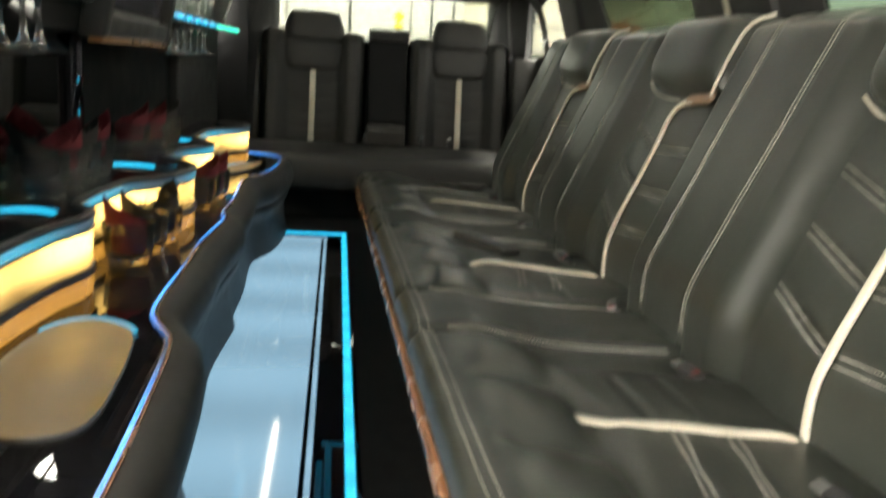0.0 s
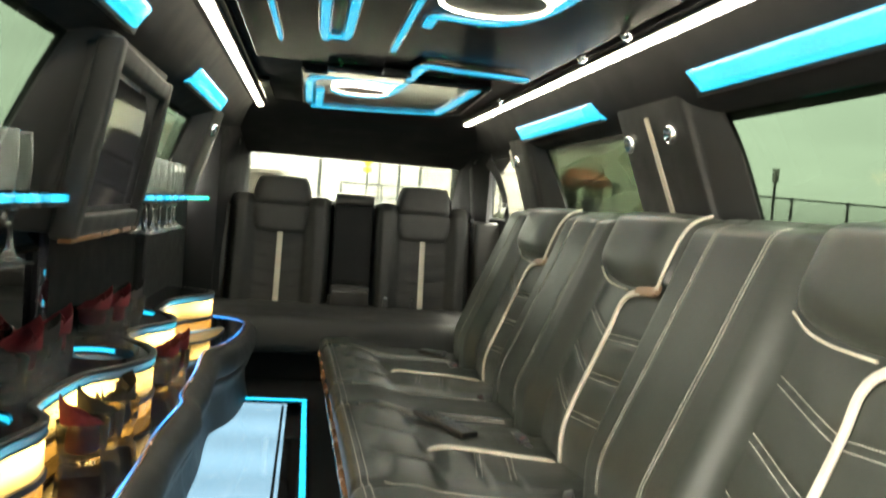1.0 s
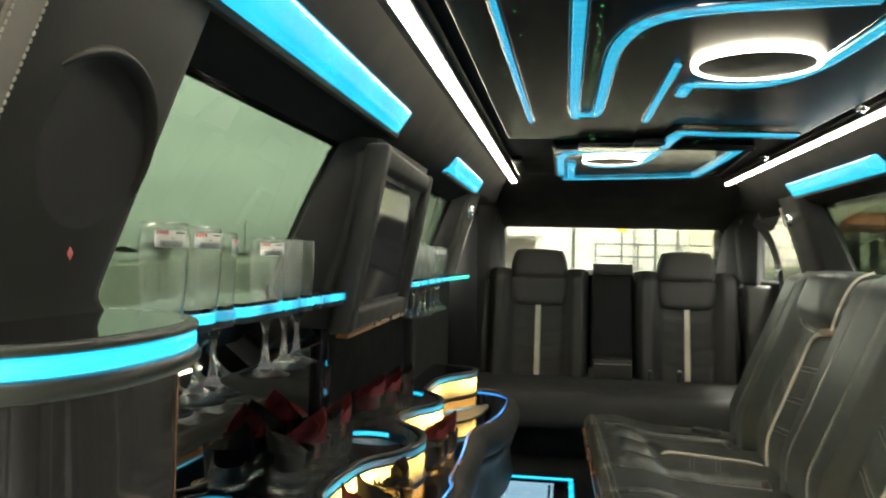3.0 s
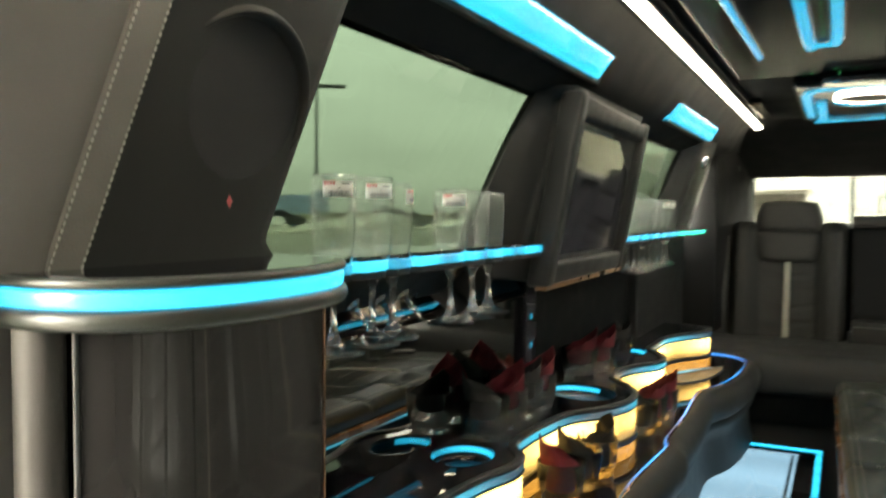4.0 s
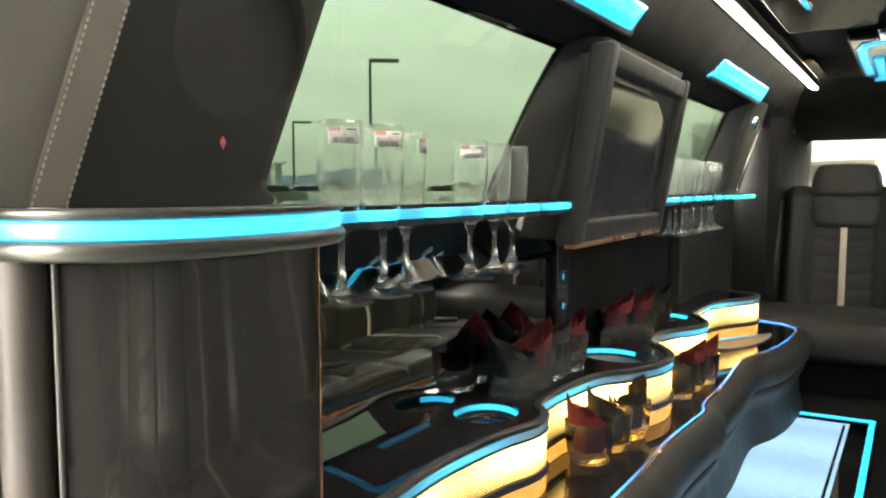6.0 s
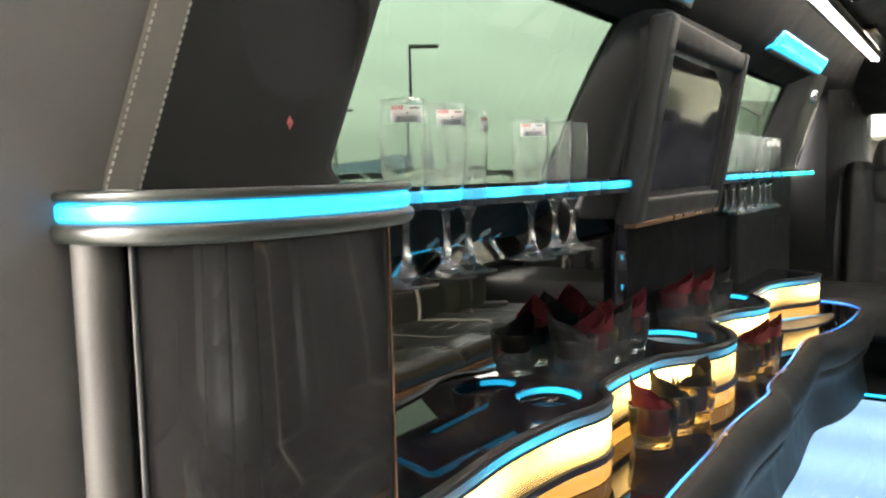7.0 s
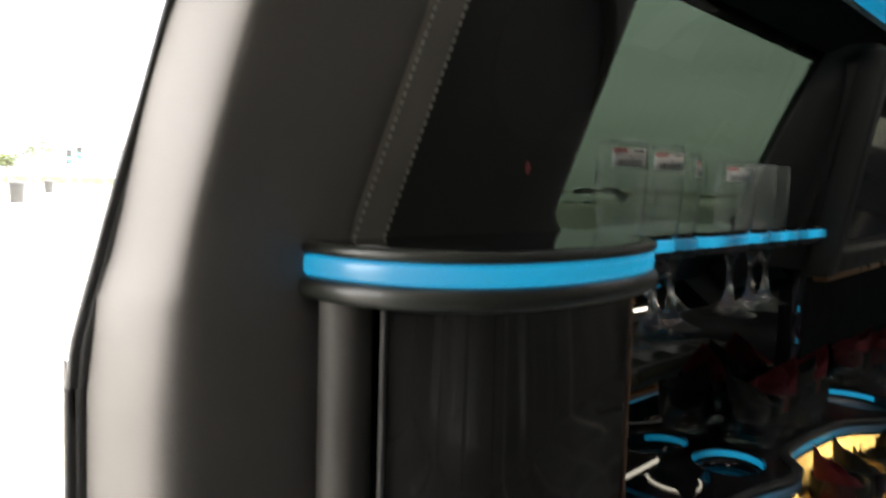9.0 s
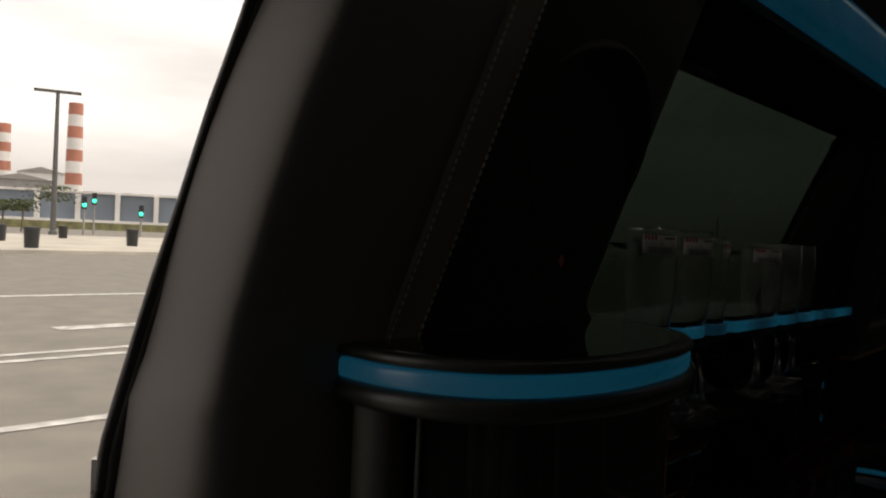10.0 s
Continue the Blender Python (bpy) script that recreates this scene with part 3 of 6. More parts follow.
rw = raw("window_rear", [(XC + s * a, y, z) for s in (-1, -0.5, 0, 0.5, 1) for a, y, z in ((0.62, 4.60 - 0.05 * s * s, 0.74), (0.585, 4.34 - 0.04 * s * s, 1.045), (0.585, 4.345 - 0.04 * s * s, 1.045), (0.62, 4.605 - 0.05 * s * s, 0.74))],
         [(i * 4 + q, i * 4 + (q + 1) % 4, i * 4 + 4 + (q + 1) % 4, i * 4 + 4 + q) for i in range(4) for q in range(4)] + [(0, 1, 2, 3), (16, 17, 18, 19)], REAR_PANE)
for s in (-1, 1):
    arc_pts = [(0.605, 1.05), (0.52, 1.05)] + [(0.52 + 0.055 * math.sin(radians(k)), 0.950 + 0.050 * math.cos(radians(k))) for k in range(0, 91, 9)] + [(0.585, 0.86), (0.605, 0.86)]
    lay = lambda d, z, o: (XC + s * d, 4.60 - 0.26 * (z - 0.74) / 0.305 - 0.05 * (d / 0.6) ** 2 - 0.012 - o, z)
    m = len(arc_pts)
    raw("corner_trim", [lay(d, z, o) for o in (0, 0.004) for d, z in arc_pts], [tuple(range(m)), tuple(range(2 * m - 1, m - 1, -1))] + [(i, (i + 1) % m, m + (i + 1) % m, m + i) for i in range(m)], SUEDE, rw, False, "rounded black window corner")
rw.visible_shadow = False
tagged(rw, "lightly tinted curved rear window", "window", kind="structure")

# the door opening: padded jamb, rubber seal and painted sill
jamb_pts = [(-0.70, 0.336, -0.06), (-0.70, 0.336, 0.645), (-0.70, 0.339, 0.727), (-0.70, 0.347, 0.803), (-0.70, 0.357, 0.880), (-0.70, 0.373, 0.950), (-0.70, 0.40, 1.05), (-0.70, 0.43, 1.14)]
jy = spline(jamb_pts, 0.03)


def jamb_at(v):
    s = v * (len(jy) - 1)
    i = min(int(s), len(jy) - 2)
    return jy[i].lerp(jy[i + 1], s - i)


JAMB_CURVE = spline([(-0.068, -0.022), (-0.050, -0.021), (-0.028, -0.019), (-0.008, -0.016), (0.006, -0.012), (0.014, -0.005), (0.0185, 0.006), (0.0215, 0.020), (0.026, 0.050), (0.0315, 0.092), (0.0325, 0.115), (0.026, 0.150)], 0.004)


def jamb_face(u, v):
    p = jamb_at(v)
    lean = -0.26 * max(p.z - 0.76, 0)
    k = u * (len(JAMB_CURVE) - 1)
    i = min(int(k), len(JAMB_CURVE) - 2)
    a, b, _ = JAMB_CURVE[i].lerp(JAMB_CURVE[i + 1], k - i)
    if b < 0:
        b *= 1 - 0.60 * ease(0.66, 0.77, p.z)
    return (p.x + a - lean, p.y + b, p.z)


def jamb_back(u, v):
    x, y, z = jamb_face(u, v)
    return (x - 0.014, y + 0.010, z)


jamb = padded("door_jamb", jamb_face, jamb_back, 60, 48, JAMB)
tagged(jamb, "dark leather padded jamb of the open limousine door", "door jamb", kind="structure")
seal_line = spline([(-0.768, 0.314, -0.06), (-0.768, 0.314, 0.60), (-0.768, 0.3145, 0.64), (-0.768, 0.317, 0.68), (-0.768, 0.322, 0.702), (-0.767, 0.331, 0.736), (-0.757, 0.341, 0.79), (-0.743, 0.351, 0.846), (-0.727, 0.360, 0.906), (-0.714, 0.370, 0.957), (-0.665, 0.400, 1.14)], 0.02)
sl = sweep("door_seal", seal_line, round_profile(0.012, 0.013, 0.005), RUBBER, jamb, "black rubber door seal", up=(1, 0, 0))
sweep("door_seal", [p + Vector((0.0, -0.0065, 0)) for p in seal_line], round_profile(0.009, 0.007, 0.003), RUBBER, jamb, "", up=(1, 0, 0))
body = part("door_frame", prism([(-0.776, 0.316), (-0.782, 0.3085), (-0.786, 0.312), (-0.786, 0.40), (-0.776, 0.40)], -0.25, 0.675, "z"), WHITE_PAINT, smooth=True)
tagged(body, "white painted body edge by the open door", "door frame", kind="structure")
sill = part("door_sill", box(-0.90, XC - 0.80, -0.9, 0.40, -0.25, -0.02, 0.01), WHITE_PAINT)
tagged(sill, "white painted door sill", "sill", kind="structure")

# ---- roof lights ----
for side in (-1, 1):
    st = thing("light_strip", "long white lit roof strip in a dark rail", "light", "roof strips")
    part("rail", box(side_x(side, 0.491) - 0.021, side_x(side, 0.491) + 0.021, -1.2, 3.84, 1.186, 1.214, 0.004), PLASTIC, st)
    part("diffuser", box(side_x(side, 0.490) - 0.0128, side_x(side, 0.490) + 0.0128, -1.2, 3.83, 1.178, 1.190, 0.004), WHITE_LED, st, "glowing white diffuser")
    for y0, y1 in ((0.72, 1.63), (2.36 if side < 0 else 2.24, 3.13)):
        lamp = thing("cove_lamp", "blue lit oblong lamp in the roof cove", "lamp", "cove lamps")
        def cover(u, v, y0=y0, y1=y1, side=side):
            z = 1.074 + 0.048 * v
            d = 0.598 - 0.42 * (z - 1.072)
            y = y0 + 0.045 * v + (y1 - y0) * u
            e = min(1, min(u, 1 - u) * 14) ** 0.5 * min(1, min(v, 1 - v) * 5 + 0.1) ** 0.5
            return (side_x(side, d - 0.004 - 0.010 * e), y, z)
        padded("cover", cover, lambda u, v, c=cover, side=side: (side_x(side, 0.625 - 0.42 * 0.054 * v), c(u, v)[1], c(u, v)[2]), 40, 8, LAMP_COVER, lamp)
        part("frame", prism([(side_x(side, d), z) for d, z in ((0.6015, 1.066), (0.5745, 1.132), (0.590, 1.136), (0.618, 1.070))], y0 + 0.012, y1 + 0.03, "y"), PLASTIC, lamp)

# ---- the lacquered roof panel with its lit lines ----
roof = part("roof_panel", box(XC - 0.43, XC + 0.43, -1.2, 2.53, 1.196, 1.2125, 0.004), ROOF_LACQUER)
tagged(roof, "glossy black roof panel with fibre stars", "roof panel")
pod = thing("roof_pod", "smoked mirror roof pod with blue lit lines", "roof pod")
POD = [(-0.27, 2.62), (0.36, 2.62), (0.40, 3.40), (0.33, 3.64), (-0.20, 3.66), (-0.27, 3.50)]
part("plate", prism(POD, 1.184, 1.2125, "z", 0.004), SMOKED, pod, "smoked mirror plate")
sweep("edge_trim", [Vector((x, y, 1.1865)) for x, y in POD], round_profile(0.006, 0.009, 0.002, 2), PLASTIC, pod, "thin black edge trim", closed=True, smooth=False)
part("front_lip", box(-0.262, 0.352, 2.596, 2.6165, 1.172, 1.2125, 0.004), LACQUER, pod, "glossy black front lip")


def ribbon(name, points, width, parent, mat=LED, z=1.190, label="", step=0.02, smooth=True, height=0.010):
    pts = spline([(x, y, z) for x, y in points], step) if smooth else [Vector((x, y, z)) for x, y in points]
    return sweep(name, pts, round_profile(width, height, 0.003, 2), mat, parent, label)


def line_light(points, width, label="blue lit line let into the roof", z=1.192, rounded=True, mat=LED):
    t = thing("roof_light_line", label, "light", "lit roof lines")
    ribbon("diffuser", points, width, t, mat, z, smooth=rounded)
    ribbon("edge", points, width + 0.012, t, CHROME, z + 0.004, smooth=rounded, height=0.006)
    return t


line_light([(-0.345, -0.4), (-0.338, 1.1), (-0.322, 2.185)], 0.010)
line_light([(-0.211, -0.4), (-0.211, 1.2), (-0.208, 2.05), (-0.195, 2.082), (-0.165, 2.078), (-0.150, 2.04), (-0.147, 1.55), (-0.135, 1.38), (-0.100, 1.275), (-0.03, 1.225), (0.08, 1.205), (0.205, 1.19)], 0.021)
line_light([(0.025, 1.84), (0.028, 1.74), (0.075, 1.735), (0.13, 1.745), (0.185, 1.72), (0.232, 1.62), (0.252, 1.45), (0.262, 1.05), (0.27, -0.4)], 0.025)
line_light([(-0.020, 2.176), (-0.021, 1.56)], 0.014, rounded=False)
line_light([(0.408, 2.345), (0.20, 2.32), (0.105, 2.30), (0.085, 2.33), (0.076, 2.52), (0.066, 2.72), (0.05, 2.93), (0.02, 3.06), (-0.04, 3.10), (-0.11, 3.10), (-0.15, 3.02)], 0.032, z=1.180)
line_light([(0.314, 2.60), (0.312, 3.0), (0.300, 3.38), (0.26, 3.46), (-0.19, 3.60), (-0.205, 3.55), (-0.205, 3.05)], 0.030, z=1.180)
line_light([(-0.245, 3.42), (-0.245, 2.95), (-0.235, 2.80), (-0.20, 2.72), (-0.05, 2.69), (0.055, 2.69)], 0.028, z=1.180)

for cx, cy, r, z, wide in ((0.120, 1.555, 0.118, 1.190, 0.010), (-0.062, 2.93, 0.105, 1.178, 0.0065)):
    ring = thing("ring_light", "round roof light with a white lit rim", "light", "round roof lights", at=(cx, cy, z))
    lathe("rim", [(r - wide, -0.002), (r - wide * 0.4, -0.002 - wide * 0.3), (r - 0.001, 0.0), (r - 0.001, 0.01), (r - wide, 0.01)], WHITE_LED, ring, "white lit rim", 56, True)
    lathe("centre", [(0.0, -0.004), (r - wide - 0.004, -0.003), (r - wide - 0.001, 0.006), (0.0, 0.008)], PLASTIC, ring, "dark centre", 40)

# small chrome spots beside the strips, and fibre stars
for side, ys in ((1, (1.72, 2.02, 2.95)),):
    for y in ys:
        sp = thing("roof_spot", "small chrome swivel spot on the roof rail", "spotlight", "roof spots", at=(side_x(side, 0.445), y, 1.196))
        lathe("bezel", [(0.005, -0.007), (0.010, -0.008), (0.014, -0.004), (0.016, 0.0), (0.016, 0.004)], CHROME, sp, "", 20)
        lathe("bulb", [(0.0, -0.016), (0.006, -0.014), (0.008, -0.006), (0.006, 0.0)], CHROME, sp, "", 12)
rng = random.Random(5)
verts, faces = [], []
for i in range(110):
    x, y = (XC + rng.uniform(-0.40, 0.40), rng.uniform(0.7, 2.6)) if i < 85 else (-0.178 + rng.uniform(-0.004, 0.004), 0.8 + (i - 85) * 0.05)
    s, k = 0.0017, len(verts)
    verts += [(x - s, y - s, 1.1945), (x + s, y - s, 1.1945), (x + s, y + s, 1.1945), (x - s, y + s, 1.1945), (x, y, 1.1930)]
    faces += [(k, k + 1, k + 4), (k + 1, k + 2, k + 4), (k + 2, k + 3, k + 4), (k + 3, k, k + 4)]
stars = raw("star_lights", verts, faces, light_material("star_light", (0.05, 0.5, 0.16), 0.014), None, False)
tagged(stars, "tiny fibre-optic star lights in the roof", "lights", kind="stuff")
clip = thing("roof_bracket", "folded chrome bracket on the roof pod", "bracket", at=(0, 0, 0))
part("plate", box(-0.19, 0.06, 2.50, 2.60, 1.166, 1.186, 0.005), CHROME, clip)
part("arm", box(-0.02, 0.07, 2.44, 2.50, 1.172, 1.188, 0.005), PLASTIC, clip)
for side in (-1,):
    p = thing("roof_pocket", "tan mirrored pocket beside the roof strip", "pocket")
    part("plate", box(side_x(side, 0.455), side_x(side, 0.415), 3.05, 3.55, 1.190, 1.2125, 0.004), SMOKED, p)

# ---- the long bench ----
SEATS, PITCH = (0.08, 0.92, 1.76, 2.60), 0.84
Y0, Y1 = -0.30, 3.10
bench = thing("bench_seat", "long black leather limousine bench with cream piping", "bench")


def local(y):
    """The distance from the middle of the nearest seat."""
    k = round((y - 1.76) / PITCH)
    return y - 1.76 - k * PITCH


def back_at(y, v, w):
    return Vector((0.392 + 0.377 * v - 0.926 * w, y, 0.206 + 0.926 * v + 0.377 * w))


CHEVRONS = (0.115, 0.215, 0.315)


def chevron(v, d):
    """The height of a stitched line: lowest in the middle of the seat, rising to both sides."""
    return v + (0.26 if d > -0.01 else -0.10) * (d + 0.01)


def back_w(y, v):
    d = local(y)
    seat = window_on(d, -0.195, 0.228, 0.036)
    w = 0.040 * (1 - seat) + 0.016
    w += seat * 0.018 * math.cos(math.pi * (d - 0.018) / 0.42) ** 2
    for c in CHEVRONS:
        w -= window_on(d, -0.165, 0.196, 0.012) * 0.007 * groove(v, chevron(c, d), 0.006)
    w -= 0.005 * (groove(d, -0.300 - 0.045 * v, 0.005) + groove(d, 0.350 - 0.045 * v, 0.005))
    w += (1 - seat) * 0.006 * math.cos((d - 0.42 if d > 0 else d + 0.42) * 9) * ease(0.0, 0.1, v)
    w -= 0.055 * ease(0.575, 0.645, v) ** 2
    w -= 0.050 * (1 - ease(-0.06, 0.13, v)) ** 1.4
    w -= 0.05 * ease(Y1 - 0.05, Y1, y) ** 2
    w += 0.0015 * noise.noise(Vector((y * 9, v * 9, 1)))
    return w - 0.018


def back_top(u, v):
    y, vv = Y0 + u * (Y1 - Y0), -0.06 + v * 0.705
    return back_at(y, vv, back_w(y, vv))


def back_under(u, v):
    y, vv = Y0 + u * (Y1 - Y0), -0.06 + v * 0.705
    return back_at(y, vv, -0.10)


padded("backrest", back_top, back_under, 420, 70, LEATHER, bench, "black leather backrest with stitched chevrons")


def front_x(y):
    return -0.130 + (3.1 - y) * 0.022


def cushion_z(x, y):
    u, d = x - front_x(y), local(y)
    z = 0.238 - 0.05 * max(u, 0) ** 1.2 * 1.1 - 0.026 * ease(0.06, 0.25, u)
    seat = window_on(d, -0.215, 0.215, 0.02) * ease(0.165, 0.215, u - 0.03 * (1 - (d / 0.2) ** 2 if abs(d) < 0.2 else 0))
    z += 0.014 * seat * (1 - 0.5 * (d / 0.215) ** 4)
    z -= 0.013 * groove(d, -0.270, 0.016) + 0.013 * groove(d, 0.330, 0.016)
    z -= 0.004 * groove(u, 0.038, 0.006)
    mid = window_on(d, -0.27, 0.33, 0.03) * ease(0.05, 0.09, u) * (1 - ease(0.16, 0.2, u))
    z += mid * (0.032 * abs(math.cos(math.pi * (d - 0.03) / 0.20)) ** 0.8 - 0.012)
    z += 0.010 * (1 - window_on(d, -0.27, 0.33, 0.02)) * ease(0.06, 0.12, u)
    z -= seat * 0.004 * (groove(u, 0.290, 0.006) + groove(u, 0.365, 0.006))
    z += 0.0022 * noise.noise(Vector((x * 12, y * 12, 3))) + 0.004 * noise.noise(Vector((x * 4, y * 5, 7)))
    return z


def cush_top(u, v):
    y = Y0 + u * (Y1 - Y0)
    s = v * 0.62
    xf = front_x(y)
    if s < 0.10:      # front roll
        a = s / 0.10 * math.pi / 2
        z = cushion_z(xf + 0.022, y) - 0.065 * (1 - math.sin(a))
        x = xf - 0.010 * math.sin(2 * a) + 0.022 * (1 - math.cos(a))
    else:
        x = xf + 0.022 + (s - 0.10) / 0.52 * (0.42 - xf)
        z = cushion_z(x, y)
    end = ease(Y1 - 0.025, Y1, y)
    return (x, y, z - 0.018 * end * end)


padded("cushion", cush_top, lambda u, v: (cush_top(u, v)[0] + (0.02 if v < 0.1 else 0), cush_top(u, v)[1], 0.150), 420, 70, LEATHER, bench, "black leather seat cushion")


def base_wall(u, v):
    y = Y0 + u * (Y1 - Y0)
    return (front_x(y) + 0.045 + 0.03 * (1 - v), y, v * 0.160)


padded("base", base_wall, lambda u, v: (base_wall(u, v)[0] + 0.05, base_wall(u, v)[1], base_wall(u, v)[2]), 60, 6, SUEDE, bench, "black carpeted seat base")
ys = [Y0 + i * (Y1 - Y0 - 0.02) / 60 for i in range(61)]
# Added strip: its brown is warm glow reflected on the cushion's side.
sweep("reflection_strip", [(front_x(y) - 0.006, y, 0.171) for y in ys], round_profile(0.016, 0.024, 0.006), material("reflected_glow_brown", (0.24, 0.115, 0.055), 0.25, vary=0.2, scale=10), bench, "brown gloss strip under the cushion edge, coloured as reflected glow")
sweep("light_line", [(front_x(y) - 0.001, y, 0.1525) for y in ys], round_profile(0.010, 0.010, 0.004), LED_EDGE, bench, "blue lit line under the cushion")


def cush_pt(x, y, up=0.001):
    return Vector((x, y, cushion_z(x, y) + up))


def back_pt(y, v, up=0.001):
    return back_at(y, v, back_w(y, v) + up)


def fine(f, n=60):
    return [f(i / n) for i in range(n + 1)]


# stitching along the front roll and across the cushion
for off in (0.014, 0.029):
    dashes("stitching", fine(lambda t: cush_pt(front_x(Y0 + t * (Y1 - Y0 - 0.06)) + off, Y0 + t * (Y1 - Y0 - 0.06), 0.0035), 200), 0.0013, 0.0075, THREAD, bench)
for c in SEATS:
    for d in (-0.270, 0.330):
        for o in (-0.004, 0.004):
            if Y0 < c + d + o < Y1:
                dashes("stitching", fine(lambda t: cush_pt(front_x(c + d) + 0.06 + t * (0.36 - front_x(c + d) - 0.06), c + d + o * 1.3, 0.0125)), 0.0018, 0.0062, THREAD, bench)
    if c < 0.5:
        continue
    # cushion: two pairs across the raised panel
    for u in (0.290, 0.365):
        for o in (-0.006, 0.006):
            dashes("stitching", fine(lambda t: cush_pt(front_x(c) + u + o + 0.17 * (t - 0.5) * 0.18, c - 0.185 + t * 0.18, 0.0070)), 0.0012, 0.0055, THREAD, bench)
    # backrest: pairs on the chevrons and down the plain panels
    for v in CHEVRONS:
        for o in (-0.007, 0.007):
            dashes("stitching", fine(lambda t: back_pt(c - 0.155 + t * 0.345, chevron(v, -0.155 + t * 0.345) + o, 0.0030)), 0.0012, 0.0055, THREAD, bench)
    for d in (-0.300, 0.350):
        for o in (-0.005, 0.005):
            dashes("stitching", fine(lambda t: back_pt(c + d + o - 0.045 * (0.02 + t * 0.60), 0.02 + t * 0.60, 0.0030)), 0.0011, 0.0055, THREAD, bench)

    # the headrest, set proud of the seat's hollow
    def head_top(a, b, c=c):
        d = -0.172 + a * 0.380
        low = 0.440 + 0.030 * ((a - 0.45) * 2) ** 2
        v = low + b * (0.656 - low)
        e = (1 - abs(2 * a - 1) ** 5) ** 0.5 * (1 - abs(2 * b - 1) ** 4) ** 0.5
        return back_at(c + d, v, -0.004 + 0.070 * e - 0.05 * ease(0.585, 0.665, v) ** 2)
    padded("headrest", head_top, lambda a, b, f=head_top, c=c: f(a, b) + Vector((0.926 * 0.03, 0, -0.377 * 0.03)), 30, 22, LEATHER, bench, "plump black leather headrest")

    # cream piping: up the middle, under the headrest, up its near edge
    route = [back_pt(c - 0.012, v, 0.004) for v in (-0.058, -0.03, 0.0, 0.04, 0.08, 0.13, 0.19, 0.26, 0.33)] + [back_pt(c - 0.008, 0.385, 0.004), back_pt(c - 0.022, 0.414, 0.006), back_pt(c - 0.050, 0.430, 0.009), back_pt(c - 0.085, 0.437, 0.012)]
    sweep("piping", spline(route, 0.012), round_profile(0.016, 0.008, 0.003, 2), CREAM, bench, "flat cream leather piping", up=(-0.926, 0, 0.377))
    gus = [back_pt(c - 0.06, 0.437, 0.008), back_pt(c - 0.10, 0.443, 0.012), back_pt(c - 0.14, 0.446, 0.018), back_at(c - 0.172, 0.452, 0.026)]
    sweep("gusset", spline(gus, 0.01), round_profile(0.024, 0.012, 0.005, 2), GUSSET, bench, "cream leather gusset under the headrest, coloured as in shade", up=(-0.926, 0, 0.377))
    route = [back_at(c - 0.172, 0.450, 0.030), back_at(c - 0.180, 0.48, 0.036), back_at(c - 0.181, 0.53, 0.038), back_at(c - 0.180, 0.585, 0.034), back_at(c - 0.178, 0.620, 0.020), back_at(c - 0.176, 0.648, -0.010)]
    sweep("piping", spline(route, 0.012), round_profile(0.009, 0.007, 0.003, 2), CREAM, bench, "thin cream piping on the headrest edge", up=(-0.926, 0, 0.377))
    route = [back_pt(c - 0.012, 0.434, 0.006), back_at(c + 0.04, 0.436, 0.020), back_at(c + 0.10, 0.440, 0.018), back_at(c + 0.16, 0.452, 0.016), back_at(c + 0.205, 0.475, 0.020)]
    sweep("piping", spline(route, 0.012), round_profile(0.005, 0.005, 0.002, 2), CREAM, bench, "thin cream piping under the headrest", up=(-0.926, 0, 0.377))
    route = [cush_pt(0.092, c + 0.015, -0.008), cush_pt(0.104, c + 0.014, 0.004), cush_pt(0.14, c + 0.01, 0.004), cush_pt(0.22, c, 0.004), cush_pt(0.31, c - 0.01, 0.004), cush_pt(0.37, c - 0.015, 0.0035), cush_pt(0.392, c - 0.016, -0.004)]
    sweep("piping", spline(route, 0.012), round_profile(0.016, 0.010, 0.004, 2), CREAM, bench, "flat cream leather piping")


def buckle(x, y, z, rz):
    """A seat-belt buckle with its short stalk."""
    t = thing("seat_belt_buckle", "black seat belt buckle tucked into the seat", "buckle", "bench buckles", at=(x, y, z))
    part("housing", box(-0.014, 0.014, -0.028, 0.028, 0, 0.018, 0.004), PLASTIC, t, smooth=True)
    part("tongue", box(-0.011, 0.011, 0.024, 0.052, 0.005, 0.011, 0.002), STEEL, t, "chrome tongue")
    part("stalk", box(-0.009, 0.009, -0.062, -0.026, 0.003, 0.011, 0.003), RUBBER, t)
    part("button", box(-0.009, 0.009, -0.020, -0.008, 0.0175, 0.0195, 0.001), DARK_RED, t, "red release button")
    t.rotation_euler = (radians(8), radians(-18), radians(rz))
    t.scale = (0.82, 0.82, 0.82)
    return t


for y, rz in ((1.14, 12), (0.74, 15), (1.51, -20), (1.89, 10), (2.36, -12), (2.83, 20)):
    buckle(0.352, y, cushion_z(0.352, y) + 0.002, rz)


def remote(x, y, rz, size, group=""):
    t = thing("remote_control", "slim black remote control lying on the bench", "remote control", "remotes", at=(x, y, max(cushion_z(x, y), cushion_z(x - 0.06, y + 0.08), cushion_z(x + 0.06, y - 0.08)) + 0.001))
    L, W = size
    part("body", box(-W / 2, W / 2, -L / 2, L / 2, 0, 0.016, 0.005), PLASTIC, t, smooth=True)
    for i in range(7):
        for j in range(3):
            part("button", box((j - 1) * W * 0.27 - 0.0035, (j - 1) * W * 0.27 + 0.0035, -L * 0.42 + i * L * 0.125, -L * 0.42 + i * L * 0.125 + 0.006, 0.0155, 0.0180, 0.001), CHROME, t)
    t.rotation_euler = (0, 0, radians(rz))
    return t


remote(0.166, 1.975, 24, (0.235, 0.050))
remote(0.295, 2.99, 60, (0.10, 0.045))

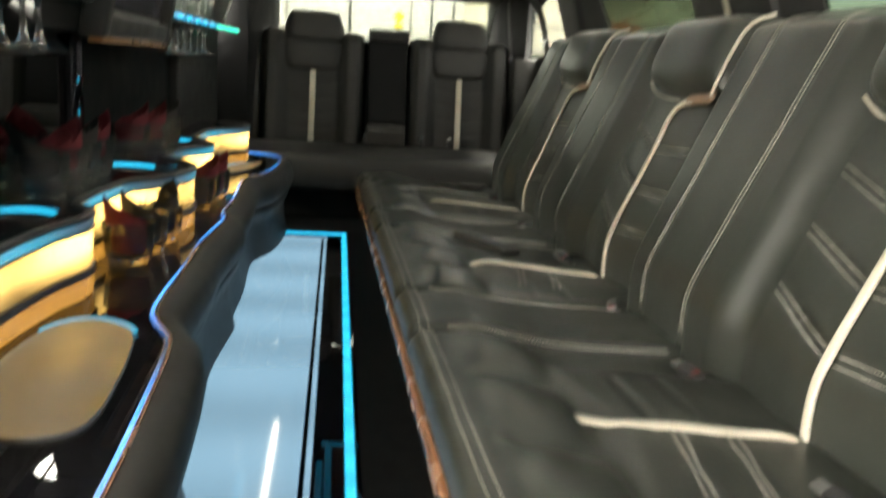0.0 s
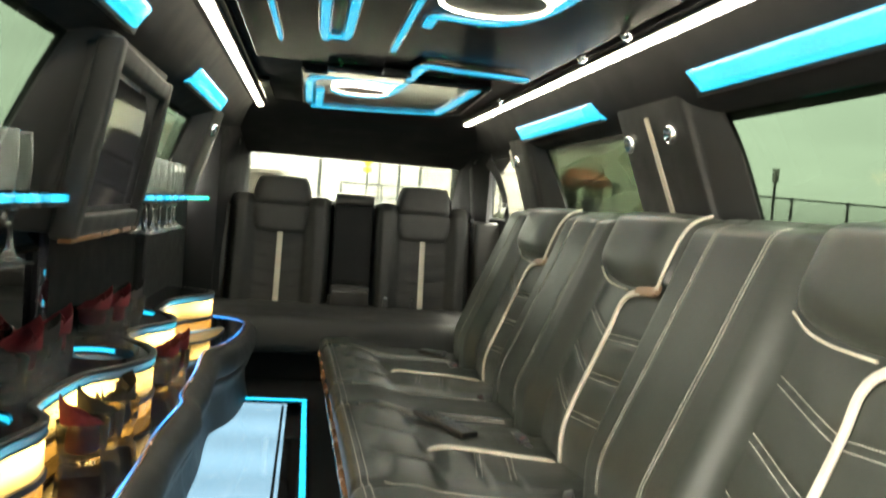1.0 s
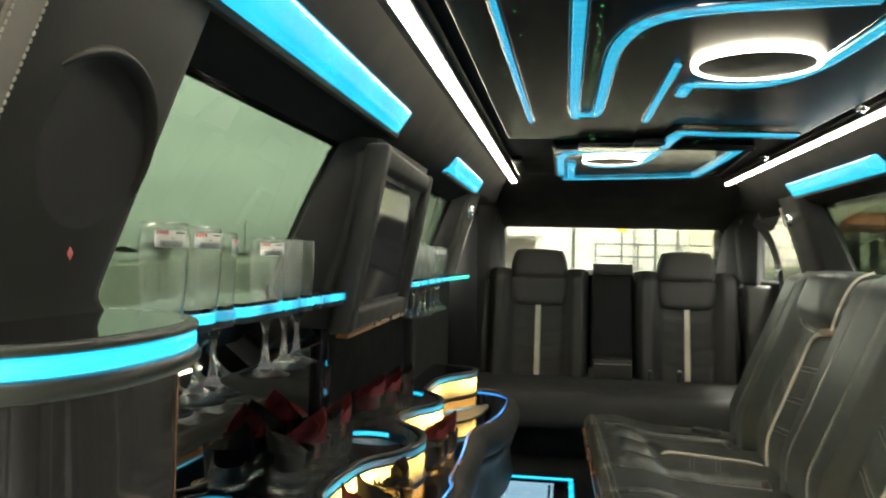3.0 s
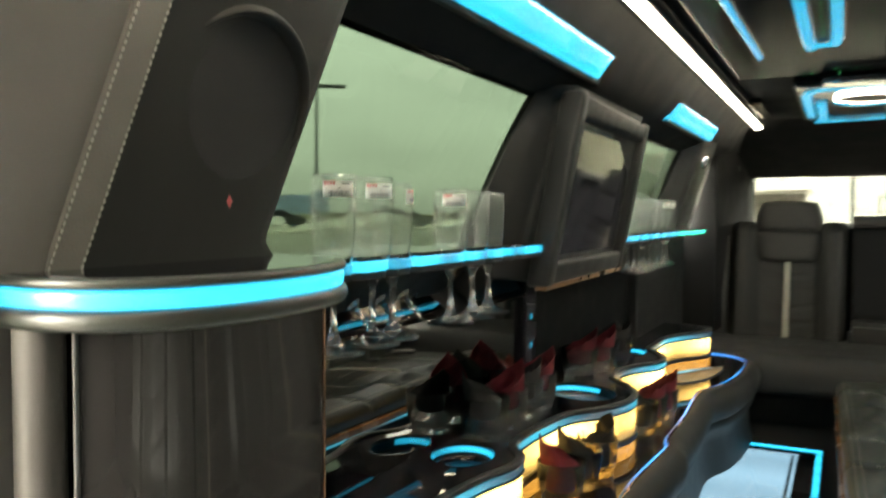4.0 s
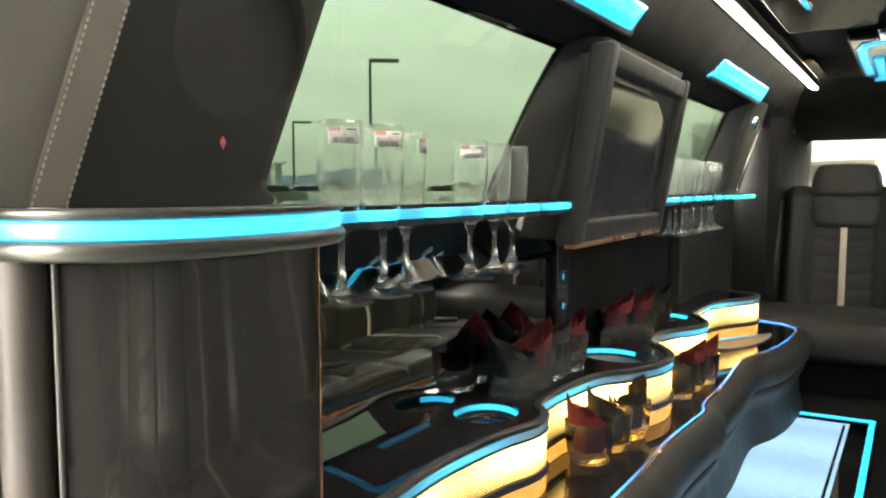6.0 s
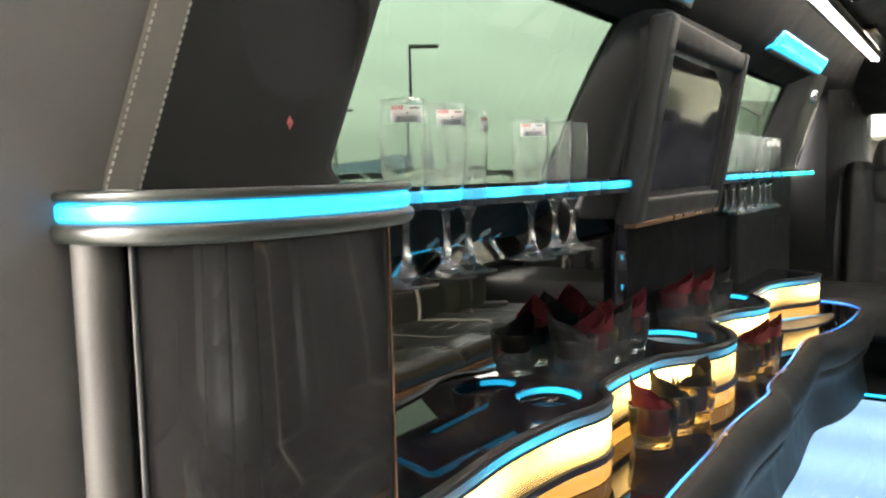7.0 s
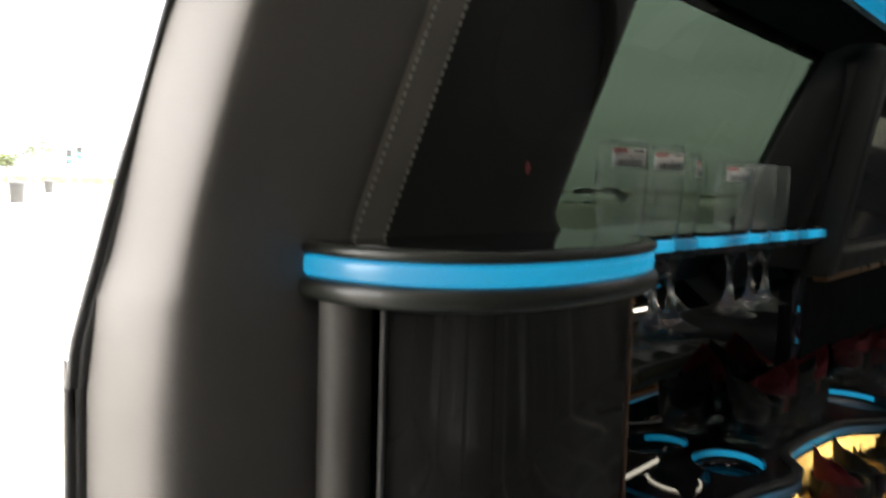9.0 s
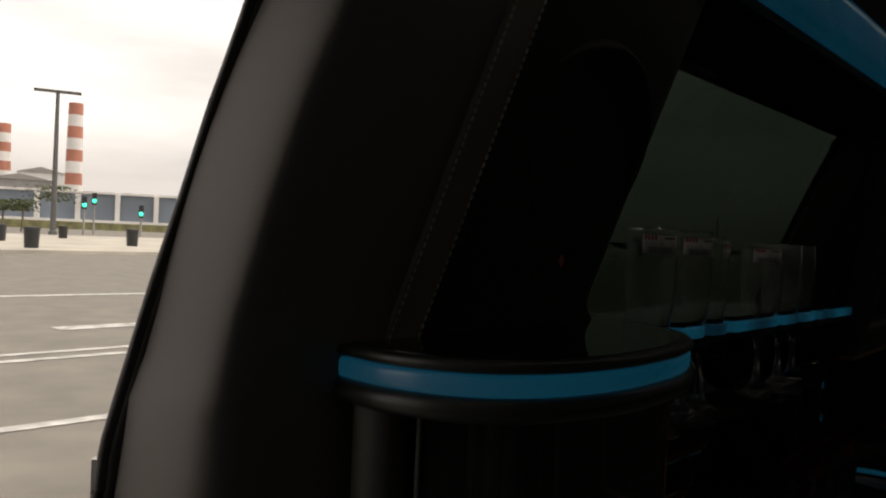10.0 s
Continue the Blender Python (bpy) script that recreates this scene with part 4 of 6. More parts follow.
# ---- the rear seats ----
# Dull leather, darker than the bench's: partly its browner hue, partly shade put in.
rear_base = thing("seat_cushion", "black leather rear seat cushion with a rolled front", "seat cushion")


def rear_cush(u, v):
    x = -0.80 + u * 1.60 + XC
    s = v
    if s < 0.35:
        a = s / 0.35 * math.pi / 2
        y, z = 3.30 + 0.07 * (1 - math.cos(a)), 0.135 + 0.135 * math.sin(a)
    else:
        y, z = 3.37 + (s - 0.35) / 0.65 * 0.50, 0.270 + 0.012 * math.sin((s - 0.35) / 0.65 * math.pi)
    return (x, y, z + 0.003 * noise.noise(Vector((x * 5, y * 8, 2))))


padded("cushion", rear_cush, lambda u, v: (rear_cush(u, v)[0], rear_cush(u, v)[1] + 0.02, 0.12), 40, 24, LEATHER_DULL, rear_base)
part("base", box(XC - 0.80, XC + 0.80, 3.36, 3.9, 0.0, 0.125), SUEDE, rear_base)


def rear_at(x, v, w):
    """A point on the rear backrest: v up its slope, w towards the front."""
    return Vector((x, 3.80 + 0.20 * v - 0.95 * w, 0.27 + 0.97 * v + 0.2 * w))


def rear_seat(cx, parent_label):
    t = thing("passenger_seat", parent_label, "seat", "rear seats")
    def f(a, b):
        x = cx - 0.235 + a * 0.47
        v = -0.03 + b * 0.545
        d = (a - 0.5) * 2
        w = 0.055 * ease(0.45, 0.72, abs(d)) * (1 - ease(0.86, 1.0, abs(d))) + 0.02 - 0.05 * ease(0.43, 0.525, v) ** 2
        for k in (0.06, 0.13, 0.20, 0.27, 0.34):
            if abs(d) < 0.55:
                w -= 0.007 * groove(v, k + 0.03 * abs(d), 0.006)
        return rear_at(x, v, w)
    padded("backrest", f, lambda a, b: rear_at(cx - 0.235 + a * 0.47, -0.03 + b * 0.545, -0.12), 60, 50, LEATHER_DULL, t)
    def h(a, b, lo, hi, half, bulge, taper):
        x = cx - half + a * 2 * half
        v = lo + b * (hi - lo)
        p, q = 2 * a - 1, 2 * b - 1
        e = (1 - abs(p) ** 6) ** 0.5 * (1 - abs(q) ** 6) ** 0.5
        x = cx + half * p * (1 - 0.22 * q * q) ** 0.5 * (1 - taper * q)
        v = (lo + hi) / 2 + (hi - lo) / 2 * q * (1 - 0.16 * p * p) ** 0.5
        return rear_at(x, v, 0.01 + bulge * e)
    for lo, hi, half, bulge, taper, nm in ((0.330, 0.480, 0.142, 0.040, -0.10, "shoulder_pad"), (0.462, 0.612, 0.134, 0.058, 0.07, "headrest")):
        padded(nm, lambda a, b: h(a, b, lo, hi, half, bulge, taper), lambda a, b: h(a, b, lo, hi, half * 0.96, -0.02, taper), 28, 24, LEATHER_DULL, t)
    sweep("piping", spline([rear_at(cx, v, 0.024) for v in (-0.01, 0.1, 0.2, 0.3, 0.36)], 0.02), round_profile(0.026, 0.008, 0.003, 2), CREAM, t, "cream leather stripe", up=(0, -0.95, 0.2))
    return t


rear_seat(-0.342, "black quilted leather rear seat with cream stripe")
rear_seat(0.345, "black quilted leather rear seat with cream stripe")
mid = thing("rear_console", "black suede centre backrest with folded armrest", "armrest")
part("panel", prism([(3.80, 0.27), (3.77, 0.40), (3.86, 0.785), (3.96, 0.785), (3.96, 0.27)], -0.090, 0.095, "x", 0.012), SUEDE, mid, smooth=True)
sweep("top_roll", [(x, 3.862, 0.778) for x in (-0.088, -0.05, 0.0, 0.05, 0.092)], round_profile(0.090, 0.050, 0.022, 4), LEATHER_DULL, mid, "black leather roll on top")
part("armrest", box(-0.088, 0.093, 3.70, 3.80, 0.275, 0.372, 0.014), LEATHER_DULL, mid, "black leather armrest pad", smooth=True)
part("trim_line", box(-0.080, 0.086, 3.697, 3.702, 0.348, 0.351), CHROME, mid)
for x0, x1 in ((-0.70, -0.58), (0.60, 0.74)):
    part("side_bolster", prism([(3.76, 0.25), (3.74, 0.45), (3.84, 0.72), (3.98, 0.72), (3.98, 0.25)], x0, x1, "x", 0.02, 3), LEATHER_DULL, mid, smooth=True)
for x in (-0.09, 0.17, 0.30):
    b = thing("seat_belt_buckle", "black seat belt buckle standing on the rear cushion", "buckle", "rear buckles", at=(x, 3.72, 0.280))
    part("housing", box(-0.012, 0.012, -0.008, 0.008, -0.002, 0.045, 0.004), PLASTIC, b, smooth=True)
    part("tongue", box(-0.009, 0.009, -0.003, 0.003, 0.043, 0.052, 0.001), CHROME, b, "chrome tongue")


def seat_belt(points, label, tongue):
    """A strap of webbing with its chrome tongue."""
    t = thing("seat_belt", label, "seat belt", "rear belts")
    sweep("webbing", spline(points, 0.03), round_profile(0.046, 0.003, 0.001, 1), WEBBING, t, "black woven webbing", up=(-1, 0, 0.3))
    x, y, z = tongue
    part("tongue", box(x - 0.004, x + 0.004, y - 0.022, y + 0.022, z - 0.035, z + 0.01, 0.003), CHROME, t, "chrome belt tongue")
    part("grip", box(x - 0.007, x + 0.007, y - 0.026, y + 0.026, z + 0.008, z + 0.030, 0.004), PLASTIC, t, "black plastic grip")
    return t


WEBBING = material("belt_webbing", (0.02, 0.02, 0.021), 0.8, vary=0.2, scale=60, bump=0.5, bump_scale=900)
seat_belt([(0.640, 3.86, 1.02), (0.672, 3.76, 0.95), (0.686, 3.66, 0.86), (0.690, 3.58, 0.76), (0.690, 3.56, 0.72)], "black seat belt across the rear quarter window", (0.680, 3.60, 0.79))
seat_belt([(0.588, 4.00, 0.99), (0.585, 3.92, 0.86), (0.588, 3.86, 0.72), (0.590, 3.83, 0.56)], "black seat belt hanging beside the rear seat", (0.578, 3.85, 0.70))

# ---- the bar ----
bar = thing("bar_counter", "black lacquered limousine bar with padded leather rail", "bar")
TOP, TIER = 0.272, 0.400
rail_line = spline([(-0.415, 0.42), (-0.415, 0.64), (-0.420, 0.80), (-0.432, 1.02), (-0.450, 1.085), (-0.478, 1.150), (-0.486, 1.25), (-0.486, 1.45), (-0.490, 1.62), (-0.480, 1.80), (-0.476, 1.885), (-0.490, 1.96), (-0.490, 2.18), (-0.503, 2.46), (-0.490, 2.56), (-0.458, 2.65), (-0.434, 2.80), (-0.426, 3.00), (-0.436, 3.12), (-0.50, 3.20), (-0.62, 3.24)], 0.025)
WALL = -0.745


def plan(line, z0, z1):
    """A worktop between the wall and a wavy front line."""
    pts = [(p.x, p.y) for p in line]
    return prism(pts + [(WALL, pts[-1][1]), (WALL, pts[0][1])], z0, z1, "z")


RAIL = [(0.003, -0.001), (0.012, 0.002), (0.029, -0.004), (0.044, -0.022), (0.050, -0.050), (0.045, -0.080), (0.032, -0.094), (0.028, -0.098), (0.032, -0.104), (0.030, -0.122), (0.018, -0.134), (0.012, -0.165), (0.016, -0.215), (0.028, -0.270), (-0.05, -0.270), (-0.05, -0.012), (0.0, -0.012)]


flat = [Vector((p.x, p.y, TOP)) for p in rail_line]
part("worktop", plan([p - Vector((0.004, 0, 0)) for p in rail_line], TOP - 0.016, TOP), LACQUER, bar, "glossy black worktop")
sweep("padded_rail", [p + Vector((0, 0, 0.002)) for p in flat], RAIL, LEATHER_DULL, bar, "padded black leather rail")
sweep("light_line", [p + Vector((-0.001, 0, 0.002)) for p in flat], round_profile(0.006, 0.004, 0.0015, 2), LED_RAIL, bar, "blue lit line along the bar edge")
sweep("edge_trim", [p + Vector((0.0045, 0, 0.0028)) for p in flat], round_profile(0.005, 0.004, 0.0012, 2), COPPER, bar, "thin copper edge trim")
part("front_panel", plan([p - Vector((0.03, 0, 0)) for p in rail_line], 0.0, TOP - 0.02), SUEDE, bar)

tier_line = spline([(-0.622, 0.66), (-0.626, 0.84), (-0.634, 0.98), (-0.628, 1.08), (-0.614, 1.17), (-0.598, 1.225), (-0.602, 1.285), (-0.637, 1.335), (-0.645, 1.4), (-0.639, 1.5), (-0.621, 1.6), (-0.572, 1.675), (-0.541, 1.76), (-0.542, 1.84), (-0.576, 1.92), (-0.632, 1.99), (-0.647, 2.08), (-0.626, 2.17), (-0.582, 2.25), (-0.572, 2.32), (-0.603, 2.4), (-0.649, 2.47), (-0.652, 2.56), (-0.65, 2.7), (-0.622, 2.8), (-0.575, 2.88), (-0.545, 2.95), (-0.56, 3.02), (-0.66, 3.06)], 0.02)
tflat = [Vector((p.x, p.y, 0)) for p in tier_line]
SLOPE, PIVOT = radians(3.0), -0.665     # the shelf falls a little towards the aisle
WELLS = ((-0.655, 1.800, 0.082, 0.078), (-0.688, 1.243, 0.052, 0.066), (-0.685, 2.380, 0.050, 0.080))


def pierced_top(line, holes, z0, z1):
    """A worktop with oval holes through it."""
    b = bmesh.new()
    def loop(pts):
        vs = [b.verts.new((x, y, z1)) for x, y in pts]
        return [b.edges.new((vs[k], vs[(k + 1) % len(vs)])) for k in range(len(vs))]
    edges = loop([(p.x, p.y) for p in line] + [(WALL, line[-1].y), (WALL, line[0].y)])
    for cx, cy, rx, ry in holes:
        edges += loop([(cx + rx * math.cos(2 * math.pi * k / 40), cy + ry * math.sin(2 * math.pi * k / 40)) for k in range(40)])
    bmesh.ops.triangle_fill(b, use_beauty=True, use_dissolve=False, edges=edges)
    low = bmesh.ops.extrude_face_region(b, geom=list(b.faces))
    bmesh.ops.translate(b, verts=[v for v in low["geom"] if isinstance(v, bmesh.types.BMVert)], vec=(0, 0, z0 - z1))
    for v in b.verts:
        v.co.z -= (v.co.x - PIVOT) * math.tan(SLOPE)
    return b


part("upper_shelf", pierced_top([p + Vector((0.002, 0, 0)) for p in tier_line], WELLS, TIER - 0.006, TIER), LACQUER, bar, "glossy black upper shelf")
Z = lambda z, dx=0.0: [p + Vector((dx, 0, z)) for p in tflat]
sweep("shelf_edge", Z(TIER - 0.003, 0.003), round_profile(0.016, 0.010, 0.004), PLASTIC, bar)
sweep("light_line", Z(TIER - 0.0148, 0.002), round_profile(0.012, 0.0135, 0.003, 2), LED_EDGE, bar, "blue lit line under the shelf edge")
sweep("shelf_edge", Z(TIER - 0.0235, 0.0025), round_profile(0.014, 0.004, 0.0015), PLASTIC, bar)
sweep("glow_panel", Z(0.346), round_profile(0.010, 0.056, 0.002, 2), GLOW, bar, "warm lit translucent panel")
sweep("dark_band", Z(0.3110, 0.003), round_profile(0.014, 0.014, 0.003), PLASTIC, bar)
sweep("glow_mesh", Z(0.2885), round_profile(0.010, 0.031, 0.002, 2), GLOW_MESH, bar, "gold mesh lit from behind")
part("tier_core", plan([p - Vector((0.012, 0, 0)) for p in tier_line], TOP, TIER - 0.034), SUEDE, bar)


def ring_recess(cx, cy, rx, ry, steel, label):
    """A lit hollow for a bottle or ice, let into the upper shelf."""
    t = thing("ice_bucket", label, "ice bucket", "lit wells", at=(cx, cy, TIER - 0.0335 - (cx - PIVOT) * math.tan(SLOPE)))
    t.rotation_euler = (0, SLOPE, 0)
    r = max(rx, ry)
    lathe("rim", [(r - 0.0015, 0.030), (r - 0.0015, 0.0337), (r - 0.0005, 0.0339), (r + 0.0015, 0.0337), (r + 0.0015, 0.030)], LACQUER, t, "thin black edge", 44, True)
    lathe("wall", [(r - 0.0012, 0.011), (r - 0.0012, 0.031), (r + 0.0006, 0.031), (r + 0.0006, 0.011)], PLASTIC, t, "black inner wall", 44, True)
    sweep("light_line", [Vector(((r - 0.0022) * math.cos(radians(a)), (r - 0.0022) * math.sin(radians(a)), 0.0235)) for a in (range(72, 220, 6) if steel else range(44, 232, 6))], round_profile(0.003, 0.0095, 0.001, 2), LED_WELL, t, "blue lit strip on part of the wall")
    lathe("cup", [(0.0, 0.001), (r - 0.012, 0.0015), (r - 0.004, 0.006), (r - 0.001, 0.012), (r, 0.011), (r - 0.010, 0.0), (0.0, 0.0)], STEEL if steel else LACQUER, t, "well bottom", 40)
    t.scale = (rx / r, ry / r, 1)
    return t


for (cx, cy, rx, ry), steel in zip(WELLS, (True, False, False)):
    ring_recess(cx, cy, rx, ry, steel, "round steel ice bucket with a blue lit rim" if steel else "round well in the shelf with a blue lit rim")


def tray(pts, side=0.03, end=-0.03):
    t = thing("serving_tray", "brushed steel tray recess in the bar top", "tray", "steel trays")
    loop = spline([(x, y, TOP) for x, y in pts], 0.012, True)
    c = sum(loop, Vector()) / len(loop)
    n = len(loop)
    verts, faces = [], []
    for s, h in ((1.0, 0.0005), (0.985, 0.005), (0.965, 0.004), (0.90, 0.0012), (0.5, 0.0008)):
        verts += [c + (p - c) * s + Vector((0, 0, h)) for p in loop]
    for k in range(4):
        faces += [(k * n + i, k * n + (i + 1) % n, (k + 1) * n + (i + 1) % n, (k + 1) * n + i) for i in range(n)]
    faces.append(tuple(range(4 * n, 5 * n)))
    faces.append(tuple(range(n)))
    raw("plate", verts, faces, STEEL, t)
    arc = [c + (p - c) * 1.035 + Vector((0, 0, 0.004)) for p in loop if p.x < c.x + side and p.y > c.y + end]
    arc.sort(key=lambda p: math.atan2(p.y - c.y, p.x - c.x))
    sweep("light_line", arc, round_profile(0.006, 0.004, 0.0015, 2), LED_EDGE, t, "blue lit curve beside the tray")
    return t


tray([(-0.608, 0.90), (-0.612, 1.02), (-0.588, 1.098), (-0.550, 1.120), (-0.506, 1.098), (-0.480, 1.05), (-0.465, 0.93), (-0.461, 0.81), (-0.479, 0.766), (-0.53, 0.757), (-0.585, 0.80)], 0.09, 0.125)
tray([(-0.636, 2.70), (-0.598, 2.80), (-0.556, 2.865), (-0.518, 2.925), (-0.495, 2.96), (-0.485, 2.90), (-0.497, 2.78), (-0.525, 2.68), (-0.575, 2.61), (-0.618, 2.63)])

# mirror behind the bar
mir = part("wall_mirror", box(WALL - 0.010, WALL - 0.002, 0.69, 1.655, TIER, 0.624), MIRROR)
tagged(mir, "mirror along the wall behind the bar", "mirror")
tilted = part("shelf_mirror", prism([(-0.7330, 0.6275), (-0.7680, 0.7205), (-0.7699, 0.7195), (-0.7360, 0.6263)], 0.69, 1.655, "y"), MIRROR)
tagged(tilted, "tilted mirror strip under the flute shelf", "mirror")
post = thing("mirror_post", "dark upright trim with two blue lights", "trim", "mirror posts")
part("strip", box(WALL - 0.002, WALL + 0.012, 1.655, 1.725, TIER, 0.70, 0.003), LACQUER, post)
for z in (0.510, 0.573):
    part("light", box(WALL + 0.0105, WALL + 0.0135, 1.688, 1.6915, z, z + 0.013, 0.001), LED, post, "small blue light")
midp = part("wall_left_middle", box(WALL - 0.010, WALL - 0.002, 1.725, 2.615, TIER, 0.728), SUEDE)
tagged(midp, "black suede panel behind the bar under the television", "panel", kind="structure")
endp = part("wall_left_rear", box(WALL - 0.004, WALL + 0.03, 2.62, 3.44, TIER - 0.12, 0.726, 0.006), SHADED_LEATHER)
tagged(endp, "black leather panel beyond the bar", "panel", kind="structure")

# ---- the black cabinet with its lit counter ----
cab = thing("bar_cabinet", "tall glossy black curved cabinet at the end of the bar", "cabinet")
arc = spline([(-0.703, 0.4275), (-0.655, 0.4195), (-0.616, 0.4205), (-0.577, 0.437), (-0.549, 0.472), (-0.5352, 0.5207), (-0.5325, 0.570), (-0.5385, 0.629), (-0.559, 0.6865), (-0.602, 0.7355), (-0.690, 0.767)], 0.012)


def cab_plan(inset, z0, z1, bevel=0.0):
    pts = []
    for i, p in enumerate(arc):
        a, b = arc[max(i - 1, 0)], arc[min(i + 1, len(arc) - 1)]
        nrm = Vector(((b - a).y, -(b - a).x, 0)).normalized()
        q = p - nrm * inset
        pts.append((q.x, q.y))
    return prism(pts + [(-0.78, pts[-1][1]), (-0.78, pts[0][1])], z0, z1, "z")


front = spline([(-0.6215, 0.4450), (-0.603, 0.458), (-0.586, 0.478), (-0.573, 0.505), (-0.5650, 0.540), (-0.5605, 0.580), (-0.5590, 0.620), (-0.5587, 0.660)], 0.008)
body_c = part("body", prism([(p.x, p.y) for p in front] + [(-0.5605, 0.667), (-0.745, 0.690), (-0.745, 0.470), (-0.635, 0.462)], 0.0, 0.722), CABINET_LACQUER, cab, "curved glossy black front", smooth=True)
part("counter_top", cab_plan(0.004, 0.735, 0.757), LACQUER, cab, "glossy black counter", smooth=True)
sweep("counter_rim", [p + Vector((0, 0, 0.7525)) for p in arc], round_profile(0.014, 0.008, 0.0038, 3), LEATHER, cab, "padded black leather rim")
sweep("light_band", [p + Vector((0, 0, 0.7410)) for p in arc], round_profile(0.010, 0.0135, 0.003, 2), LED_BAND, cab, "blue lit band round the counter")
sweep("counter_rim", [p + Vector((0, 0, 0.7265)) for p in arc], round_profile(0.018, 0.0155, 0.007, 4), LEATHER, cab, "padded black leather rim")
# padded post and bright strip at the door end
sweep("padded_post", [Vector((-0.6445, 0.4315, z)) for z in (0.0, 0.2, 0.4, 0.6, 0.722)], disc_profile(0.0178, 20), POST_LEATHER, cab, "padded leather post", up=(0, 1, 0))
sweep("bright_strip", [Vector((-0.6205, 0.4425, z)) for z in (0.0, 0.2, 0.4, 0.6, 0.722)], round_profile(0.004, 0.004, 0.0015, 2), material("dull_steel", (0.10, 0.098, 0.095), 0.6, metal=0.4, vary=0.2, scale=15), cab, "dull metal strip", up=(0, 1, 0))
sweep("edge_trim", [Vector((-0.5585, 0.663, z)) for z in (0.273, 0.5, 0.722)], round_profile(0.0022, 0.0026, 0.0007, 1), COPPER, cab, "thin copper edge trim", up=(0, 1, 0))

# ---- glass shelves with a scalloped lit edge ----
FLUTES_A = (0.838, 0.920, 0.983, 1.150, 1.234, 1.308)
FLUTES_B = (2.31, 2.38, 2.45, 2.52, 2.62, 2.70, 2.78, 2.86)


def glass_shelf(y0, y1, flutes, label):
    t = thing("glass_shelf", label, "shelf", "lit shelves")
    front = []
    n = int((y1 - y0) / 0.004)
    for i in range(n + 1):
        y = y0 + (y1 - y0) * i / n
        notch = sum(groove(y, f + 0.017, 0.009) for f in [*flutes, flutes[-1] + 0.055])
        front.append(Vector((-0.645 - 0.019 * min(notch, 1), y, 0)))
    pts = [(p.x, p.y) for p in front]
    part("plate", prism(pts + [(-0.75, y1), (-0.75, y0)], 0.741, 0.749, "z"), LACQUER, t, "glossy black shelf plate")
    sweep("light_line", [p + Vector((0.0005, 0, 0.737)) for p in front], round_profile(0.007, 0.013, 0.002, 2), LED_SHELF, t, "blue lit scalloped edge")
    part("under_plate", prism(pts + [(-0.778, y1), (-0.778, y0)], 0.7215, 0.731, "z"), PLASTIC, t)
    return t


glass_shelf(0.70, 1.50, FLUTES_A, "black shelf with scalloped blue lit edge holding flutes")
glass_shelf(2.14, 2.93, FLUTES_B, "black shelf with scalloped blue lit edge holding flutes")
end = thing("end_shelf", "short black shelf with a turquoise lit edge", "shelf")
part("plate", prism([(-0.648, 2.932), (-0.628, 3.38), (-0.75, 3.42), (-0.75, 2.932)], 0.739, 0.749, "z"), LACQUER, end)
sweep("light_line", [Vector((-0.647, 2.934, 0.736)), Vector((-0.627, 3.38, 0.736))], round_profile(0.007, 0.012, 0.002, 2), TURQUOISE, end, "turquoise lit edge")

